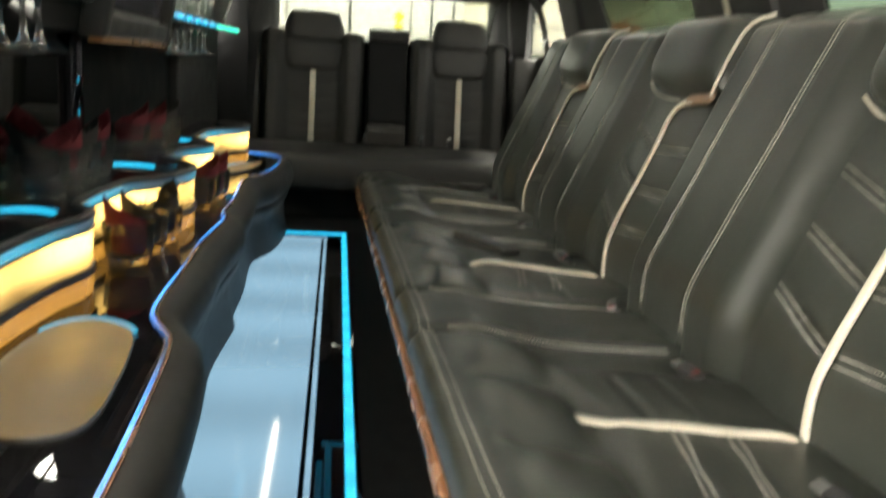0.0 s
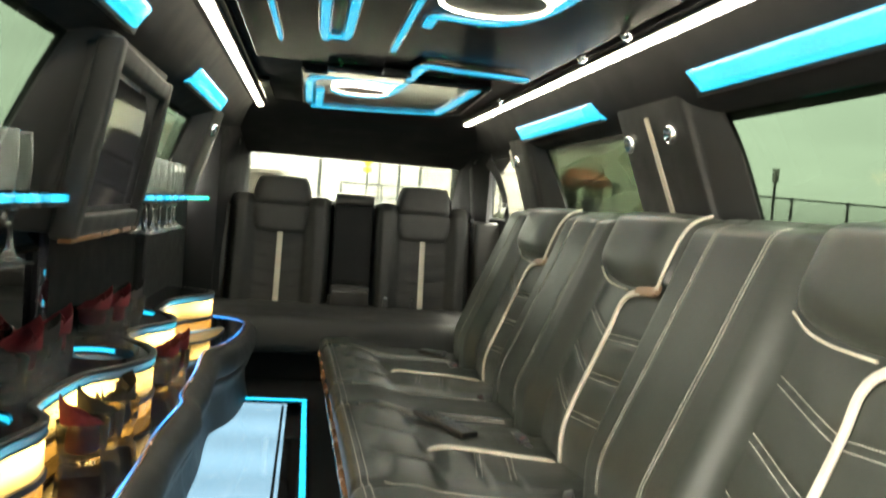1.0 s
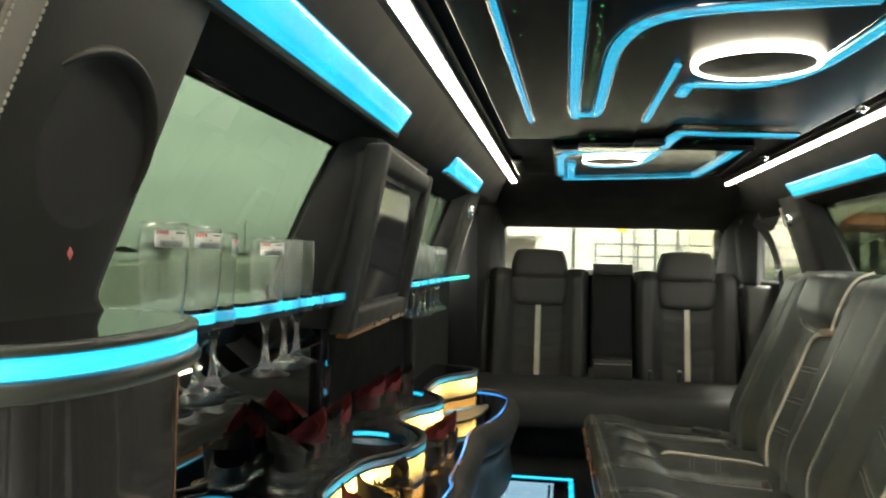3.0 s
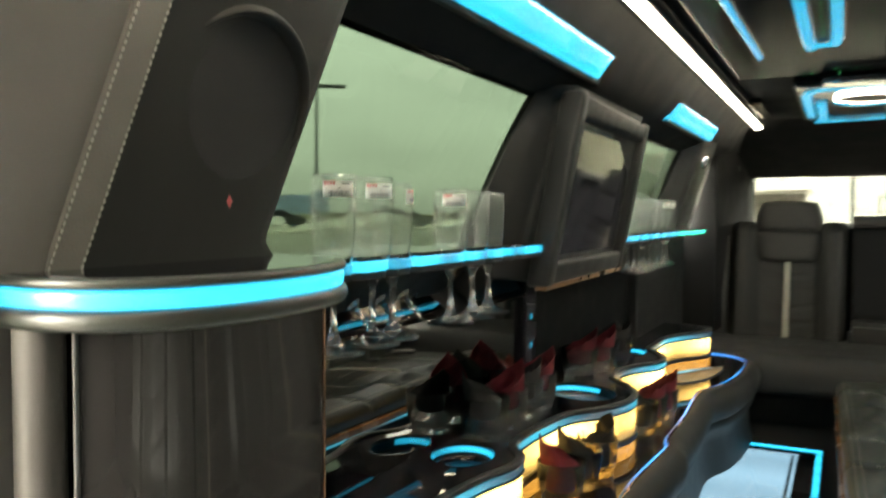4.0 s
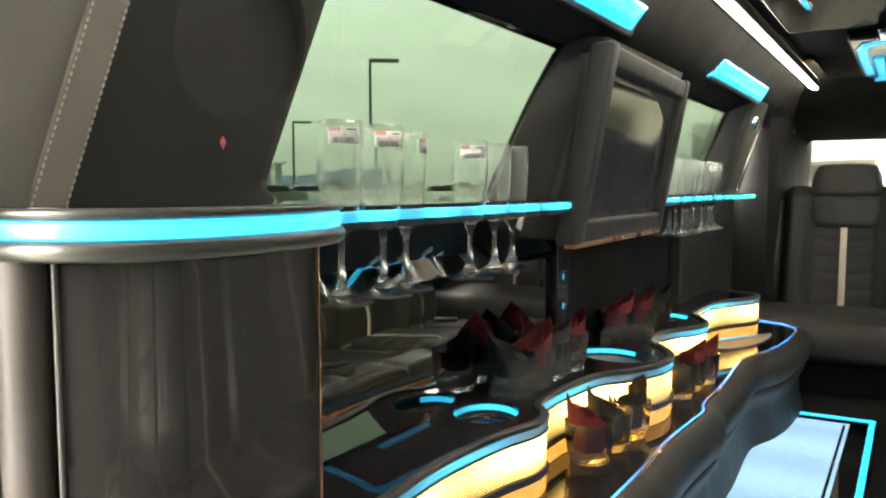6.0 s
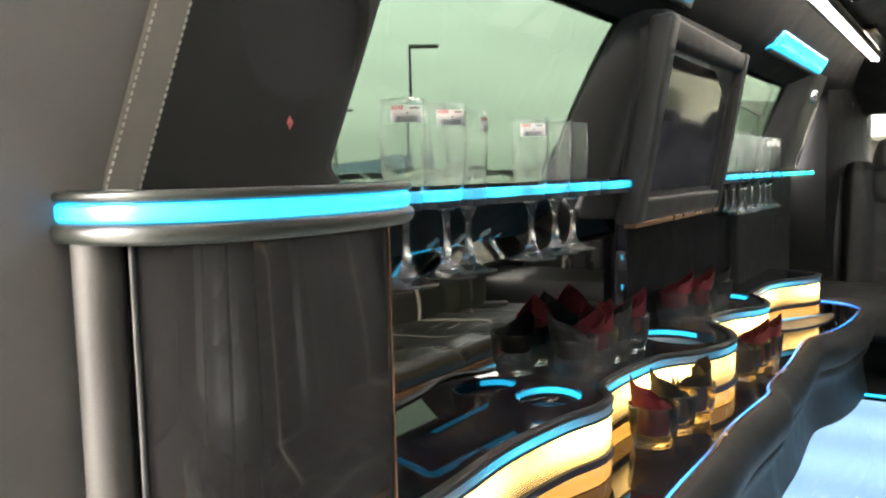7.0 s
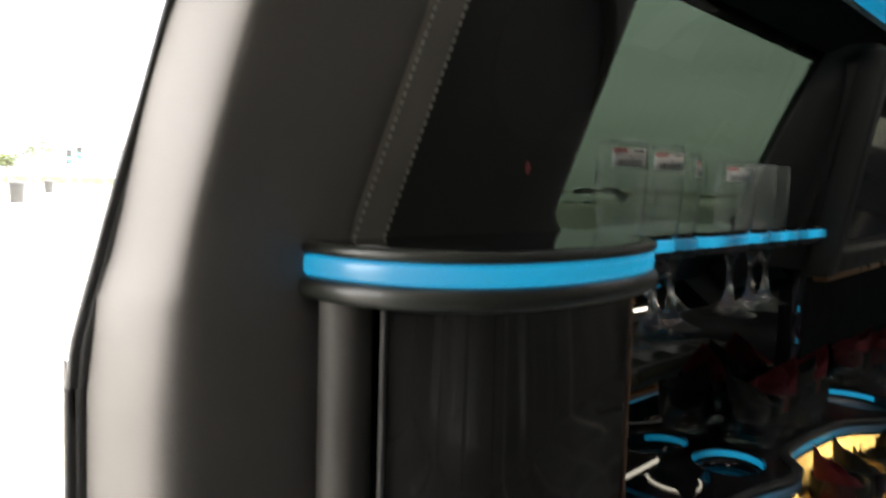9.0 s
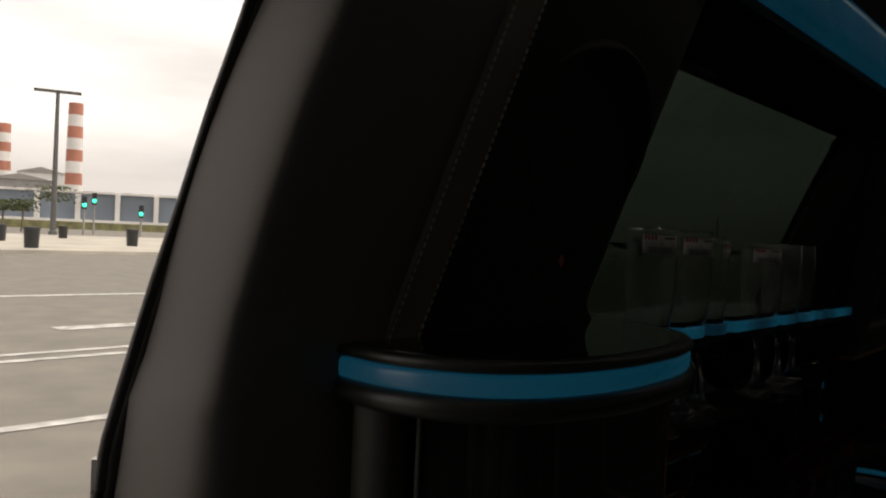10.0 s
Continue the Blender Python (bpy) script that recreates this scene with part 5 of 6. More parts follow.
# ---- stemware ----
def flute(x, y, label_turn=None, tall=1.02):
    t = thing("champagne_flute", "clear champagne flute standing in the lit shelf" if label_turn is None else "clear champagne flute with a white price label", "glass", "flutes", at=(x, y, 0.634))
    lathe("bowl", [(0.0, 0.006), (0.030, 0.002), (0.034, 0.0), (0.0345, 0.0015), (0.022, 0.005), (0.0105, 0.012), (0.0058, 0.024), (0.0037, 0.045), (0.0036, 0.062), (0.0044, 0.074), (0.0085, 0.083), (0.0155, 0.095), (0.0210, 0.113), (0.0237, 0.135), (0.0249, 0.160), (0.0250, 0.180), (0.0246, 0.198), (0.0236, 0.2125),
                   (0.0230, 0.2125), (0.0239, 0.198), (0.0242, 0.180), (0.0241, 0.160), (0.0229, 0.136), (0.0202, 0.115), (0.0145, 0.0985), (0.0065, 0.088), (0.0, 0.086)], GLASS, t, "clear glass", 32)
    t.scale = (1.08, 1.08, tall)
    sweep("rim", [Vector((0.0233 * math.cos(radians(a)), 0.0233 * math.sin(radians(a)), 0.2125)) for a in range(0, 361, 12)], disc_profile(0.0009, 6), GLASS, t, "rounded rim")
    if label_turn is not None:
        verts, faces = [], []
        for i in range(9):
            a = radians(label_turn - 40 + 80 * i / 8)
            for h in (0.1865, 0.2050):
                for r in (0.0252, 0.0256):
                    verts.append((r * math.cos(a), r * math.sin(a), h))
        for i in range(8):
            k = i * 4
            faces += [(k + 1, k + 5, k + 7, k + 3), (k, k + 2, k + 6, k + 4), (k, k + 4, k + 5, k + 1), (k + 2, k + 3, k + 7, k + 6)]
        faces += [(0, 1, 3, 2), (32, 34, 35, 33)]
        lab = raw("price_label", verts, faces, PAPER, t, True, "white price label")
        def bars(spans, h0, h1, mat, nm):
            vs, fs = [], []
            for a0, a1 in spans:
                k = len(vs)
                for a in (a0, (a0 + a1) / 2, a1):
                    for h in (h0, h1):
                        vs.append((0.0258 * math.cos(radians(a)), 0.0258 * math.sin(radians(a)), h))
                fs += [(k, k + 2, k + 3, k + 1), (k + 2, k + 4, k + 5, k + 3)]
            return raw(nm, vs, fs, mat, lab, False)
        r = random.Random(3)
        spans, a = [], label_turn - 27
        while a < label_turn + 25:
            w = r.choice((0.6, 1.0, 1.5))
            spans.append((a, a + w))
            a += w + r.choice((1.4, 2.2))
        bars(spans, 0.1870, 0.1935, INK, "barcode")
        bars([(label_turn - 36 + 7 * i, label_turn - 31.5 + 7 * i) for i in range(4)], 0.2005, 0.2048, RED_INK, "logo_bar")
        bars([(label_turn + 6, label_turn + 32)], 0.2015, 0.2030, INK, "text_bar")
        bars([(label_turn - 32, label_turn + 32)], 0.1958, 0.1970, INK, "text_bar")
    return t


for i, y in enumerate(FLUTES_A):
    flute(-0.668 + 0.004 * math.sin(i * 2.3), y, {0: -42, 1: -36, 2: 22, 3: -52}.get(i), (1.002, 1.0, 0.973, 0.963, 0.962, 0.962)[i])
proto = flute(-0.674, FLUTES_B[0])
for i, y in enumerate(FLUTES_B[1:]):
    if i == len(FLUTES_B) - 2:
        flute(-0.672, y, -60)
    else:
        copy_thing(proto, Matrix.Translation((-0.672 + 0.005 * math.sin(i * 1.7), y, 0.634)))


def rocks_glass(x, y, z, turn, first=[]):
    """A short tumbler: a heavy foot, a stepped waist with facets and a flaring wall."""
    if first:
        return copy_thing(first[0], pose(x, y, z, 0, 0, turn))
    t = thing("rocks_glass", "short clear tumbler holding a folded napkin", "glass", "tumblers", at=(x, y, z))
    prof = [(0.0, 0.0), (0.0300, 0.0), (0.0330, 0.0015), (0.0345, 0.006), (0.0340, 0.0125), (0.0352, 0.0155), (0.0400, 0.0185), (0.0414, 0.024), (0.0454, 0.0740), (0.0448, 0.0752), (0.0440, 0.0742), (0.0400, 0.026), (0.0375, 0.0215), (0.0310, 0.0175), (0.0250, 0.0130), (0.0, 0.0110)]
    lathe("tumbler", prof, TUMBLER, t, "", 40)
    ring = [Vector((0.0447 * math.cos(radians(a)), 0.0447 * math.sin(radians(a)), 0.0748)) for a in range(0, 361, 10)]
    sweep("rim", ring, disc_profile(0.0010, 8), TUMBLER, t, "thick rolled rim")
    for i in range(16):
        a = radians(i * 22.5)
        part("facet", prism([(-0.0042, 0.003), (0.0, 0.0015), (0.0042, 0.003), (0.0042, 0.0095), (0.0, 0.0120), (-0.0042, 0.0095)], 0.0335, 0.0362, "y"), TUMBLER, t).rotation_euler = (0, 0, a)
    first.append(t)
    return t


def napkin(x, y, z, turn, mat, tall=0.055, peaks=1, deep=0.056):
    """A cloth napkin folded to a stiff point and tucked into a tumbler; the point stands over one side of the rim."""
    t = thing("napkin", ("burgundy" if mat is RED_CLOTH else "black") + " cloth napkin folded to a point in a tumbler", "napkin", "napkins", at=(x, y, z))
    def leaf(u, v, tip, size, spin, keen):
        a = (u - 0.5) * 2 * math.pi * 0.985
        rise = (1 - abs(a) / math.pi) ** keen
        top = -0.008 + (tip + 0.008) * rise + 0.0025 * math.sin(3 * a + spin * 5)
        if peaks > 1:
            top += 0.012 * abs(math.sin(1.5 * a + 0.6)) * (1 - rise)
        h = -deep + (top + deep) * v
        r = size * (0.80 + 0.20 * min(1, v * 1.6)) + 0.10 * max(0.0, h) * rise
        flat = 1 - 0.62 * max(0.0, h) / 0.06 * rise
        r += 0.0016 * math.sin(5 * a + spin * 7 + 4 * v) * v
        px, py = r * math.cos(a), r * math.sin(a) * flat
        c, w = math.cos(spin), math.sin(spin)
        return (px * c - py * w, px * w + py * c, h)
    folds = ((tall, 0.0375, 0.0, 1.5), (tall * 0.60, 0.0290, 0.5, 1.1), (tall * 0.42, 0.0200, -0.7, 1.0))
    for (tip, size, spin, keen), nm in zip(folds, ("cloth", "fold", "fold")):
        f = lambda u, v, q=(tip, size, spin, keen): leaf(u, v, *q)
        g = lambda u, v, q=(tip, size, spin, keen): leaf(u, v * 0.995, q[0], q[1] - 0.0016, q[2], q[3])
        padded(nm, f, g, 40, 14, mat, t)
    t.rotation_euler = (0, 0, radians(turn))
    return t


LOWER = [(-0.584, 1.452, 1, 210, 1), (-0.578, 1.540, 0, 215, 1), (-0.568, 1.630, 0, 60, 2), (-0.560, 1.985, 0, 205, 1), (-0.556, 2.075, 1, 35, 1), (-0.545, 2.163, 1, 30, 1)]
UPPER = [(-0.692, 1.345, 0, 205, 1), (-0.689, 1.430, 1, 60, 1), (-0.690, 1.515, 0, 30, 1), (-0.690, 1.602, 1, 50, 1), (-0.694, 1.925, 1, 30, 1), (-0.668, 2.003, 1, 40, 1), (-0.684, 2.086, 0, 50, 1), (-0.670, 2.167, 0, 30, 1)]
for group, level in ((LOWER, TOP), (UPPER, TIER)):
    for x, y, red, turn, peaks in group:
        z = level if group is LOWER else level - (x - PIVOT) * math.tan(SLOPE)
        rocks_glass(x, y, z + 0.0006, turn)
        napkin(x, y, z + 0.073, turn, RED_CLOTH if red else BLACK_CLOTH, 0.050 + 0.005 * red, peaks, 0.050 if group is LOWER else 0.034)

# ---- the television ----
tv = thing("television", "flat television in a thick padded black leather frame", "television")


def tv_at(y, z, out):
    """A point on the set's face, which leans in towards the roof. y along, z up, out into the cabin."""
    return Vector((-0.655 + 0.185 * (z - 0.695) + out - 0.032 * (y - 1.56), y, z))


TY0, TY1, TZ0, TZ1 = 1.505, 2.165, 0.660, 1.036


def tv_slab(name, y0, y1, z0, z1, o0, o1, bevel, mat, parent, label=""):
    b = bmesh.new()
    vs = [b.verts.new(tv_at(y, z, o)) for o in (o0, o1) for y, z in ((y0, z0), (y1, z0), (y1, z1), (y0, z1))]
    for f in ((0, 1, 2, 3), (4, 5, 6, 7), (0, 1, 5, 4), (1, 2, 6, 5), (2, 3, 7, 6), (3, 0, 4, 7)):
        b.faces.new([vs[i] for i in f])
    bmesh.ops.recalc_face_normals(b, faces=b.faces)
    if bevel:
        bmesh.ops.bevel(b, geom=list(b.edges), offset=bevel, segments=3, profile=0.5, affect="EDGES")
    return part(name, b, mat, parent, label, smooth=True)


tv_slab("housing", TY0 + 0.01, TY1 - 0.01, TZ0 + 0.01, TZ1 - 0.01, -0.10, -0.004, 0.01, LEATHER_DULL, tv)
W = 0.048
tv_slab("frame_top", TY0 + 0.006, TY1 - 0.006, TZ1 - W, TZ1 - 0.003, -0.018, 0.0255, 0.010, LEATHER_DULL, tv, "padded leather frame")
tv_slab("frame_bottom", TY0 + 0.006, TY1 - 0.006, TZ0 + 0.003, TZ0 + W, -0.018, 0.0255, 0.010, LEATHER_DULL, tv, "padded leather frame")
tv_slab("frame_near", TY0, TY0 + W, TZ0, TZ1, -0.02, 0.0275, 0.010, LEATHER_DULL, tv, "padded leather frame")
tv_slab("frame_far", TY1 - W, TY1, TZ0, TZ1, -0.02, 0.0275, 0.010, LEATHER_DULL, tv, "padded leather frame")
# Added line: its brown stands in for bar glow on the frame's underside.
tv_slab("trim_line", TY0 + 0.004, TY1 - 0.004, TZ0 - 0.006, TZ0 + 0.004, 0.0, 0.024, 0.002, material("warm_lit_brown", (0.16, 0.075, 0.03), 0.3, vary=0.2, scale=12), tv, "thin brown line coloured as warm-lit leather")
tv_slab("bezel", TY0 + W - 0.004, TY1 - W + 0.004, TZ0 + W - 0.004, TZ1 - W + 0.004, -0.01, 0.004, 0.002, PLASTIC, tv)
tv_slab("screen", TY0 + W + 0.012, TY1 - W - 0.012, TZ0 + W + 0.012, TZ1 - W - 0.012, 0.0, 0.0055, 0.0, SCREEN, tv, "dark switched-off screen")

# ---- the lit floor panel ----
fl = thing("floor_panel", "milky lit floor panel with a blue lit border", "floor panel")
part("border", box(-0.60, -0.165, -0.5, 3.012, 0.0, 0.006, 0.002), LACQUER, fl, "black gloss border")
part("light_line_side", box(-0.1905, -0.1735, -0.5, 3.0, 0.0045, 0.0105, 0.002), LED_FLOOR, fl, "blue lit line")
part("light_line_end", box(-0.58, -0.1735, 2.984, 3.0005, 0.0042, 0.0100, 0.002), LED_FLOOR, fl, "blue lit line")
part("panel", box(-0.60, -0.263, -0.5, 2.905, 0.004, 0.0085, 0.002), FLOOR_GLOW, fl, "milky lit panel")
part("inlay_side", box(-0.2545, -0.2445, -0.5, 2.925, 0.004, 0.0085, 0.001), FLOOR_GLOW, fl)
part("inlay_end", box(-0.58, -0.2445, 2.915, 2.925, 0.0038, 0.0083, 0.001), FLOOR_GLOW, fl)

# ---- outside: the car park ----
G = -0.40
ground = raw("ground", [(-1500, -1500, G), (1500, -1500, G), (1500, 1500, G), (-1500, 1500, G)], [(0, 1, 2, 3)], material("asphalt", (0.176, 0.163, 0.136), 0.9, vary=0.20, scale=2.2, bump=0.6, bump_scale=60), None, False)
tagged(ground, "worn grey asphalt of a wide car park", "ground", kind="structure")
PAINT = material("road_paint", (0.44, 0.43, 0.40), 0.8, vary=0.4, scale=7)


def strip_line(a, b, w, name="parking_line"):
    a, b = Vector((*a, G)), Vector((*b, G))
    s = (b - a).normalized().cross(Vector((0, 0, 1))) * w / 2
    o = raw(name, [p + k + Vector((0, 0, h)) for h in (0.004, 0.008) for p, k in ((a, s), (b, s), (b, -s), (a, -s))], [(4, 5, 6, 7), (0, 1, 5, 4), (1, 2, 6, 5), (2, 3, 7, 6), (3, 0, 4, 7)], PAINT, None, False)
    return tagged(o, "faded white parking bay line on asphalt", "road marking", "bay lines")


strip_line((-7.55, -3.0), (-7.35, 12.0), 0.12)
strip_line((-7.9, -3.0), (-7.7, 12.0), 0.10)
strip_line((-5.35, -3.0), (-5.1, 3.4), 0.12)
strip_line((-9.4, 3.9), (-9.4, 14.0), 0.30)
strip_line((-14.0, -6.0), (-13.0, 16.0), 0.25)
CONC = material("pale_concrete", (0.42, 0.39, 0.33), 0.9, vary=0.2, scale=0.5, bump=0.3, bump_scale=20)
pave = part("pavement", box(-58, -29, -30, 160, G, G + 0.14), CONC)
tagged(pave, "pale concrete walk at the edge of the car park", "pavement", kind="structure")
verge = part("hedge_verge", box(-150, -110, -60, 320, G, G + 1.0), material("dry_scrub", (0.16, 0.15, 0.07), 0.95, vary=0.4, scale=0.8, bump=1, bump_scale=5))
tagged(verge, "low dry hedge beyond the walk", "hedge", kind="structure")


def polar(az, dist):
    """A place by its bearing, left of straight ahead, from where the car stands."""
    return (-0.28 - dist * math.sin(radians(az)), 0.08 + dist * math.cos(radians(az)))


BIN = material("bin_black", (0.02, 0.02, 0.02), 0.6, vary=0.3, scale=4)
for az, dist, w, h in ((68.8, 33, 0.58, 0.80), (62.8, 40, 0.58, 0.82), (67.0, 52, 0.55, 0.75), (70.6, 42, 0.6, 0.8)):
    x, y = polar(az, dist)
    t = thing("litter_bin", "dark litter bin standing on the concrete walk", "bin", "litter bins", at=(x, y, G + 0.14 if dist > 29 / math.sin(radians(az)) else G))
    lathe("body", [(0.0, 0.0), (w * 0.42, 0.0), (w * 0.48, h * 0.86), (0.0, h * 0.86)], BIN, t, "", 14)
    lathe("lid", [(0.0, h), (w * 0.5, h * 0.96), (w * 0.54, h * 0.86), (0.0, h * 0.86)], BIN, t, "", 14)
GALV = material("dark_galvanised", (0.12, 0.12, 0.115), 0.5, metal=0.6, vary=0.2, scale=3)


def street_lamp(az, dist, height, arms, r=0.11):
    x, y = polar(az, dist)
    t = thing("street_lamp", "tall grey car park lamp post with flat heads", "street lamp", "lamp posts", at=(x, y, G))
    lathe("pole", [(0.0, 0.0), (r * 1.5, 0.0), (r * 1.4, 0.4), (r, 0.45), (r * 0.6, height), (0.0, height)], GALV, t, "", 10)
    for d in arms:
        h = part("head", box(0.0, 1.5, -0.16, 0.16, height - 0.16, height + 0.02, 0.03), GALV, t)
        h.rotation_euler = (0, 0, radians(az + d))
    return t


street_lamp(67.6, 62, 10.2, (0, 180), 0.2)
street_lamp(35.5, 42, 7.85, (0,))
street_lamp(41.0, 66, 6.6, (0,), 0.14)
street_lamp(22.6, 120, 6.0, ())
RED_BAND = material("red_band", (0.46, 0.19, 0.13), 0.8, vary=0.15, scale=0.2)
WHITE_BAND = material("white_band", (0.72, 0.70, 0.67), 0.8, vary=0.1, scale=0.2)
for az, dist, el, r in ((66.5, 420, 7.6, 3.2), (70.6, 420, 5.9, 3.2)):
    x, y = polar(az, dist)
    top = dist * math.tan(radians(el)) + 0.8
    t = thing("chimney", "tall power station chimney in red and white bands", "chimney", "striped chimneys", at=(x, y, G))
    nb = 8
    for i in range(nb):
        z0, z1 = top * (0.22 + 0.78 * i / nb), top * (0.22 + 0.78 * (i + 1) / nb)
        k0, k1 = r * (1.25 - 0.25 * i / nb), r * (1.25 - 0.25 * (i + 1) / nb)
        lathe("band", [(0, z0), (k0, z0), (k1, z1), (0, z1)], RED_BAND if i % 2 else WHITE_BAND, t, "", 20)
    lathe("shaft", [(0, 0), (r * 1.35, 0), (r * 1.25, top * 0.22), (0, top * 0.22)], WHITE_BAND, t, "", 20)
GREEN_LIGHT = light_material("green_signal", (0.0, 0.9, 0.5), 0.8)
for az, dist, el in ((65.8, 75, 1.05), (65.2, 80, 1.35), (62.3, 75, 0.65)):
    x, y = polar(az, dist)
    h = dist * math.tan(radians(el)) + 1.2
    t = thing("traffic_light", "traffic light on a pale post showing green", "traffic light", "signals", at=(x, y, G))
    lathe("post", [(0, 0), (0.10, 0), (0.08, h + 0.4), (0, h + 0.4)], GREY_TRIM, t, "", 8)
    hd = part("head", box(0.10, 0.30, -0.2, 0.2, h - 0.35, h + 0.75, 0.04), BIN, t)
    lens = lathe("green_lens", [(0.0, 0.03), (0.15, 0.02), (0.19, 0.0)], GREEN_LIGHT, t, "lit green lens", 14)
    hd.rotation_euler = (0, 0, radians(az - 90))
    lens.matrix_basis = pose(0, 0, 0, 0, 0, az - 90) @ pose(0.34, 0, h, 0, 90, 0)
    if el > 1.2:
        part("mast_arm", box(-0.06, 0.06, -6, 0.0, h + 0.55, h + 0.67, 0.02), GREY_TRIM, t)
# hills, the long colonnade and low roofs in the distance
hill_v, hill_f = [], []
for i in range(121):
    az = 35 + i * 0.5
    x, y = polar(az, 900)
    h = 20 + 7 * noise.noise(Vector((az * 0.13, 0, 5))) + 3 * noise.noise(Vector((az * 0.6, 2, 5)))
    hill_v += [(x, y, G), (x * 1.05, y * 1.05, h * 1.0), (x * 1.12, y * 1.12, G)]
    if i:
        k = 3 * i
        hill_f += [(k - 3, k, k + 1, k - 2), (k - 2, k + 1, k + 2, k - 1)]
hills = raw("backdrop_hills", hill_v, hill_f, material("far_hills", (0.10, 0.14, 0.20), 0.95, vary=0.3, scale=0.02))
tagged(hills, "blue-grey hills on the horizon", "hills", kind="structure")
blue = material("blue_cladding", (0.19, 0.225, 0.27), 0.7, vary=0.2, scale=0.1)
hall = thing("long_hall", "low blue hall with white columns beyond the road", "building")
x, y = polar(60, 190)
hall.location = (x, y, G)
hall.rotation_euler = (0, 0, radians(60))
part("wall", box(-45, 62, 0, 12, 1.5, 7.2), blue, hall)
part("roof", box(-46, 63, -0.6, 13, 7.2, 7.7), WHITE_BAND, hall)
part("plinth", box(-46, 63, -1.5, 12, 0, 1.5), WHITE_BAND, hall)
for i in range(14):
    part("column", box(-45 + i * 8, -44 + i * 8, -1.2, -0.2, 1.5, 7.3), WHITE_BAND, hall)


def far_house(az, dist, w, h, wall):
    """A far-off block with a low roof and two rows of windows."""
    x, y = polar(az, dist)
    t = thing("distant_house", "grey house block far beyond the car park", "house", "far houses", at=(x, y, G))
    part("wall", box(-w / 2, w / 2, -6, 6, 0, h), wall, t)
    part("roof", prism([(-w / 2 - 0.5, h), (0, h + 2.2), (w / 2 + 0.5, h)], -6.5, 6.5, "y"), GREY_TRIM, t)
    for i in range(int(w / 4)):
        for z in (h * 0.3, h * 0.65):
            part("window", box(-w / 2 + 1.2 + i * 4, -w / 2 + 2.8 + i * 4, -6.1, -5.95, z, z + 1.6), SCREEN, t)
    t.rotation_euler = (0, 0, radians(az))
    return t


FAR_WALL = material("far_render", (0.30, 0.29, 0.28), 0.9, vary=0.15, scale=0.3)
far_house(69.6, 330, 22, 15, FAR_WALL)
far_house(68.4, 350, 16, 19, WHITE_BAND)
far_house(71.2, 340, 20, 13, FAR_WALL)
LEAF = material("leaf_green", (0.07, 0.085, 0.03), 0.8, vary=0.3, scale=2)
BARK = material("bark", (0.16, 0.12, 0.08), 0.9, vary=0.3, scale=3, bump=0.6, bump_scale=30)


def small_tree(az, dist, h, seed):
    x, y = polar(az, dist)
    t = thing("tree", "small wind-bent tree beside the walk", "tree", "small trees", at=(x, y, G))
    r = random.Random(seed)
    sweep("trunk", spline([(0, 0, 0), (0.1, 0.05, h * 0.4), (0.0, 0.1, h * 0.8)], 0.3), disc_profile(0.09, 7), BARK, t, up=(0, 1, 0))
    vs, fs = [], []
    for i in range(420):
        c = Vector((r.gauss(0, h * 0.2), r.gauss(0, h * 0.2), h * (0.62 + 0.34 * r.random())))
        a, b = Vector((r.uniform(-1, 1), r.uniform(-1, 1), r.uniform(-0.4, 0.4))).normalized() * 0.16, Vector((r.uniform(-1, 1), r.uniform(-1, 1), r.uniform(-1, 1))).normalized() * 0.10
        k = len(vs)
        vs += [c - a, c + b, c + a, c - b]
        fs.append((k, k + 1, k + 2, k + 3))
    raw("crown", vs, fs, LEAF, t, False)
    return t


small_tree(69.4, 80, 3.0, 1)
small_tree(67.7, 84, 4.6, 2)
small_tree(70.5, 86, 3.0, 3)


def car(az, dist, turn, paint):
    """A parked car seen from far off."""
    x, y = polar(az, dist)
    t = thing("parked_car", "parked car far off in the car park", "car", "parked cars", at=(x, y, G))
    part("body", prism([(-2.2, 0.3), (-2.25, 0.75), (-1.6, 0.9), (-0.9, 1.42), (0.7, 1.45), (1.5, 0.98), (2.2, 0.85), (2.3, 0.35)], -0.85, 0.85, "y", 0.06), paint, t, smooth=True)
    part("window", prism([(-1.35, 0.95), (-0.85, 1.36), (0.65, 1.38), (1.25, 0.98)], -0.86, 0.86, "y"), SCREEN, t)
    for wx in (-1.4, 1.4):
        for wy in (-0.8, 0.62):
            part("wheel", prism([(wx + 0.32 * math.cos(a * math.pi / 8), 0.32 + 0.32 * math.sin(a * math.pi / 8)) for a in range(16)], wy, wy + 0.2, "y"), RUBBER, t)
    t.rotation_euler = (0, 0, radians(turn))
    return t


car(42.2, 58, 40, GALV)
car(40.0, 60, 40, WHITE_PAINT)
car(38.4, 62, 35, BIN)
car(30.6, 66, 35, WHITE_PAINT)
car(29.3, 67, 35, GALV)

# behind the car: a long white wall with posts, a canopy, a rail and a yellow sign
rear_wall = thing("white_building", "long pale building behind the car", "building")
part("wall", box(-11, 24, 46, 56, G, 4.3), material("white_render", (0.78, 0.78, 0.76), 0.85, vary=0.06, scale=0.3), rear_wall)
for i in range(9):
    part("joint", box(-10 + i * 3.4, -9.9 + i * 3.4, 45.9, 46.02, G, 4.2), GREY_TRIM, rear_wall)
canopy = thing("entrance_canopy", "pale pitched canopy in front of the building", "canopy")
part("roof", prism([(-5.7, 1.95), (-2.9, 2.10), (-1.1, 1.92), (-1.1, 1.74), (-5.7, 1.6)], 31, 36, "y"), WHITE_BAND, canopy)
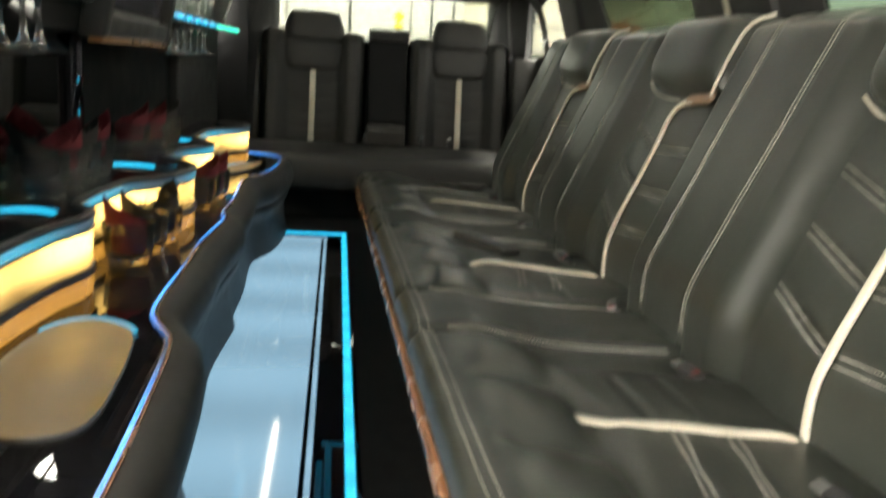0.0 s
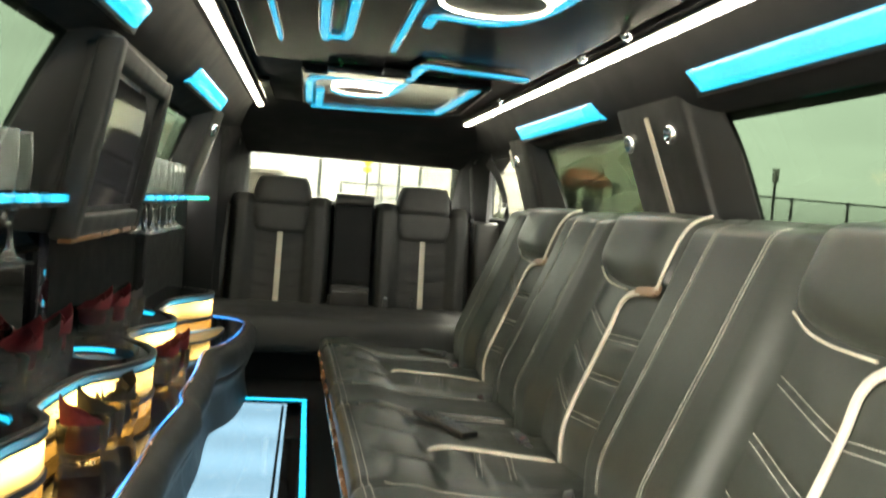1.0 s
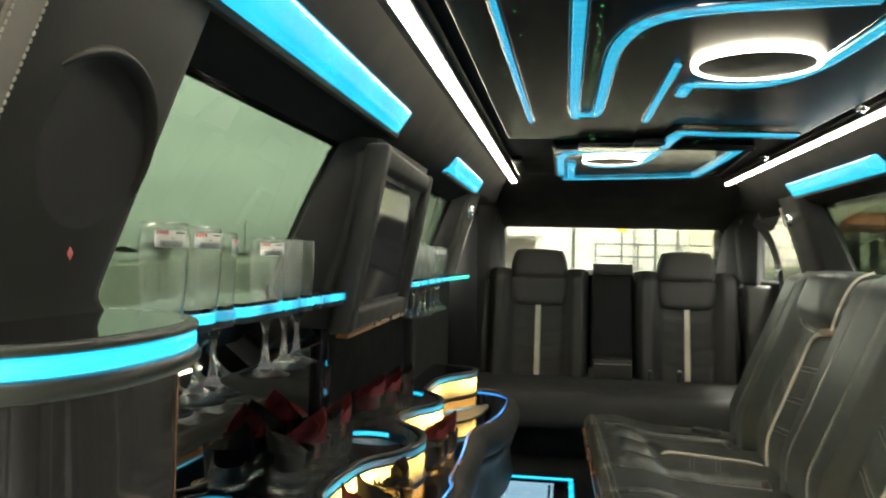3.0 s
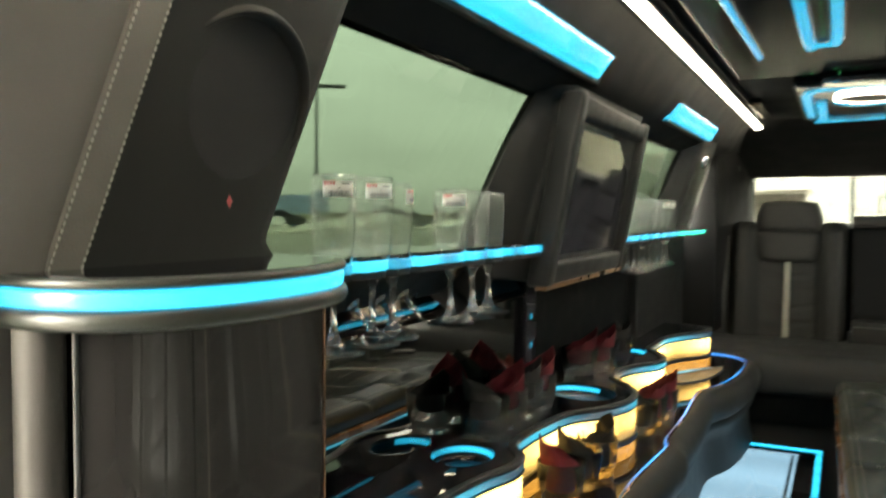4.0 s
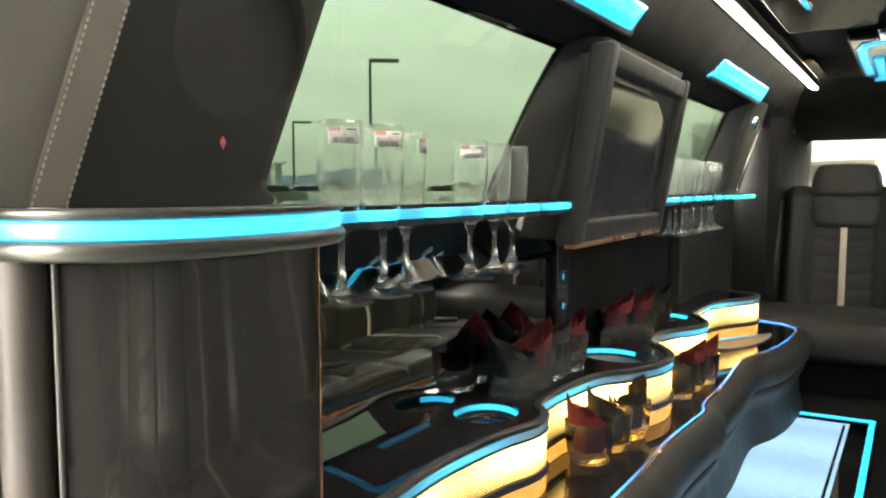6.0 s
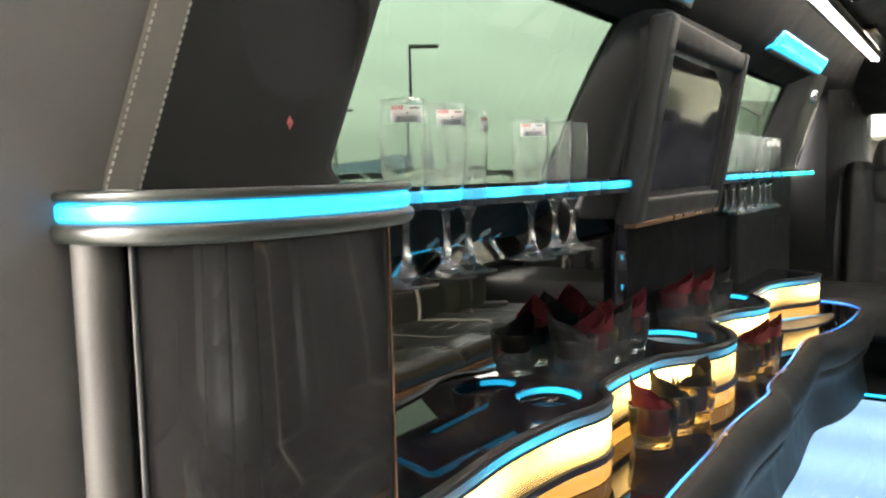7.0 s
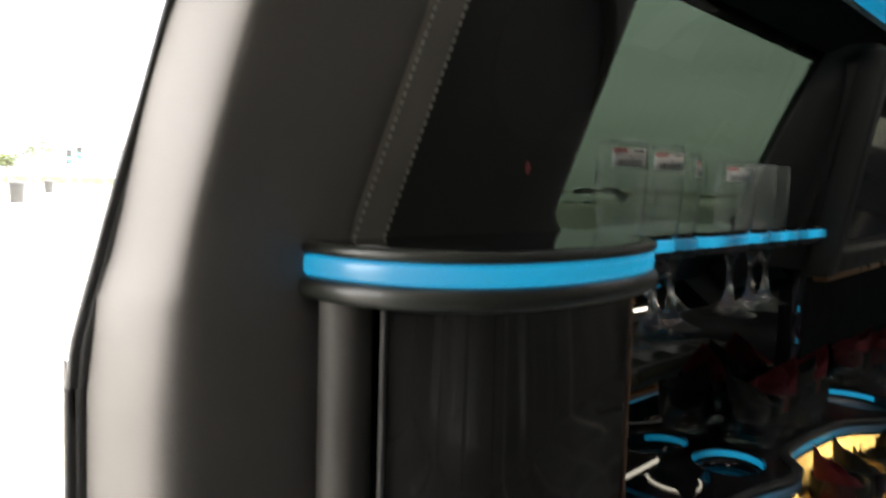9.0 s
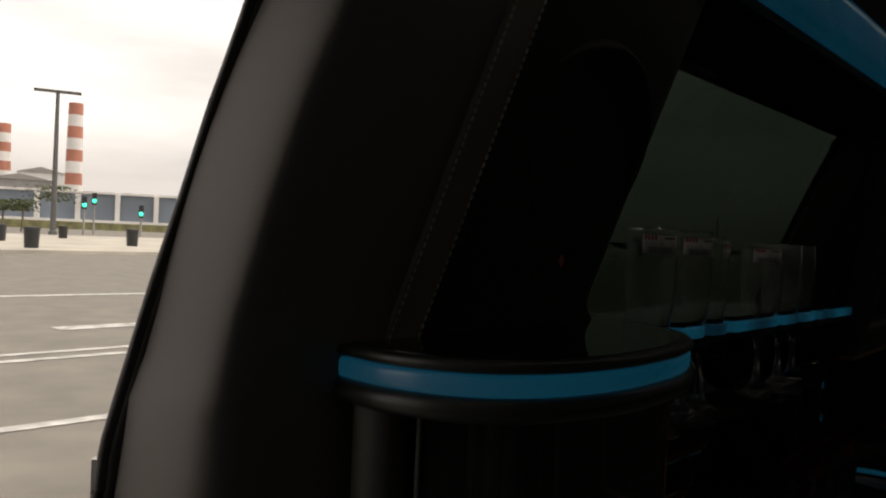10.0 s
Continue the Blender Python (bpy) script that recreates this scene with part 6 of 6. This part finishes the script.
for xx in (-5.4, -1.25):
    part("post", box(xx - 0.1, xx + 0.1, 31.5, 31.7, G, 1.75), WHITE_BAND, canopy)
part("back", box(-5.5, -1.3, 35.8, 36, G, 1.7), GREY_TRIM, canopy)
railing = thing("hand_rail", "grey metal hand rail in front of the building", "railing")
for z in (1.0, 1.5):
    part("bar", box(1.0, 9.5, 32.97, 33.03, z - 0.03, z + 0.03), GALV, railing)
for i in range(6):
    part("post", box(1.0 + i * 1.68, 1.07 + i * 1.68, 32.96, 33.04, G, 1.5), GALV, railing)
YELLOW = material("sign_yellow", (0.80, 0.62, 0.02), 0.5, vary=0.05, scale=2)
sign = thing("road_sign", "yellow diamond warning sign on a post", "road sign", at=(1.72, 28.0, G))
part("post", box(-0.03, 0.03, -0.03, 0.03, 0, 2.7), GALV, sign)
part("board", prism([(-0.2, 2.6), (0, 2.40), (0.2, 2.6), (0, 2.80)], -0.06, -0.03, "y"), YELLOW, sign)
part("plate", box(-0.15, 0.15, -0.06, -0.03, 2.22, 2.38), YELLOW, sign, "yellow plate under the diamond")
for xx in (0.16, 3.5, 4.4):
    street = thing("flag_pole", "thin grey pole in front of the building", "pole", "thin poles", at=(xx, 34, G))
    lathe("pole", [(0, 0), (0.06, 0), (0.05, 4.4), (0, 4.4)], GALV, street, "", 8)

# right of the car: low house with a tiled roof, planting and a chain fence
house = thing("low_house", "low pale house with a red tiled porch roof", "house")
hx, hy = 13.5, 33.0
CREAM_WALL = material("cream_render", (0.74, 0.70, 0.55), 0.9, vary=0.1, scale=0.6)
part("wall", box(hx - 7, hx + 2, hy + 2, hy + 12, G, 4.0), CREAM_WALL, house)
part("tower", box(hx - 0.6, hx + 2.0, hy + 1.6, hy + 4, G, 5.4), CREAM_WALL, house)
part("parapet", box(hx - 7.1, hx - 0.5, hy + 1.8, hy + 12, 4.0, 4.2), GREY_TRIM, house)
raw("roof", [(hx + a, hy + b, c) for a, b, c in ((-2.6, -0.6, 2.38), (-0.95, -0.6, 2.38), (-0.95, 1.9, 3.05), (-2.2, 1.9, 3.05), (-2.6, 1.9, 2.38), (-2.6, -0.6, 2.26), (-0.95, -0.6, 2.26), (-0.95, 1.9, 2.26), (-2.6, 1.9, 2.26))], [(0, 1, 2, 3), (0, 3, 4), (5, 6, 1, 0), (6, 7, 2, 1), (8, 5, 0, 4), (5, 8, 7, 6), (7, 8, 4, 3, 2)], material("roof_tile", (0.42, 0.12, 0.06), 0.8, vary=0.3, scale=6, bump=0.8, bump_scale=20), house, False, "red tiled porch roof")
part("doorway", box(hx - 2.6, hx - 1.0, hy + 1.9, hy + 2.0, G, 1.9), SCREEN, house)
for dx in (-2.4, -1.15):
    part("post", box(hx + dx - 0.12, hx + dx + 0.12, hy - 0.6, hy - 0.4, G, 2.15), CREAM_WALL, house)
fence = thing("chain_fence", "dark chain-link fence with slim posts", "fence")
FZ = 2.19
for i in range(28):
    part("post", box(6.0 + i * 2.4 - 0.04, 6.0 + i * 2.4 + 0.04, 27.96, 28.04, G, FZ + 0.05), GALV, fence)
part("top_rail", box(6, 72, 27.97, 28.03, FZ - 0.04, FZ + 0.03), GALV, fence)
vs, fs = [], []
for i in range(330):
    for s in (-1, 1):
        x = 6 + i * 0.2
        k = len(vs)
        a, b = Vector((x, 28, G)), Vector((x + s * (FZ - G), 28, FZ))
        vs += [a + Vector((-0.008, 0, 0)), a + Vector((0.008, 0, 0)), b + Vector((0.008, 0, 0)), b + Vector((-0.008, 0, 0)), a + Vector((0, 0.016, 0)), b + Vector((0, 0.016, 0))]
        fs += [(k, k + 1, k + 2, k + 3), (k + 1, k + 4, k + 5, k + 2), (k + 4, k, k + 3, k + 5)]
raw("wire", vs, fs, GALV, fence, False, "diagonal fence wire")
post = thing("meter_post", "slim post with a small box beyond the fence", "post", at=(17.6, 28.6, G))
part("pole", box(-0.04, 0.04, -0.04, 0.04, 0, 3.2), GALV, post)
part("box", box(-0.11, 0.11, -0.08, 0.08, 3.2, 3.75, 0.03), GREY_TRIM, post)
vs, fs = [], []
r = random.Random(9)
for i in range(3000):
    c = Vector((r.uniform(6.5, 13.5), r.uniform(29, 31), G + 0.9 * r.random() + 0.25))
    a, b = Vector((r.uniform(-1, 1), r.uniform(-1, 1), r.uniform(-0.4, 0.4))).normalized() * 0.11, Vector((r.uniform(-1, 1), r.uniform(-1, 1), r.uniform(-1, 1))).normalized() * 0.07
    k = len(vs)
    vs += [c - a, c + b, c + a, c - b]
    fs.append((k, k + 1, k + 2, k + 3))
hedge = raw("shrubs", vs, fs, LEAF, None, False)
tagged(hedge, "low green shrubs along the house", "shrubs", kind="stuff")
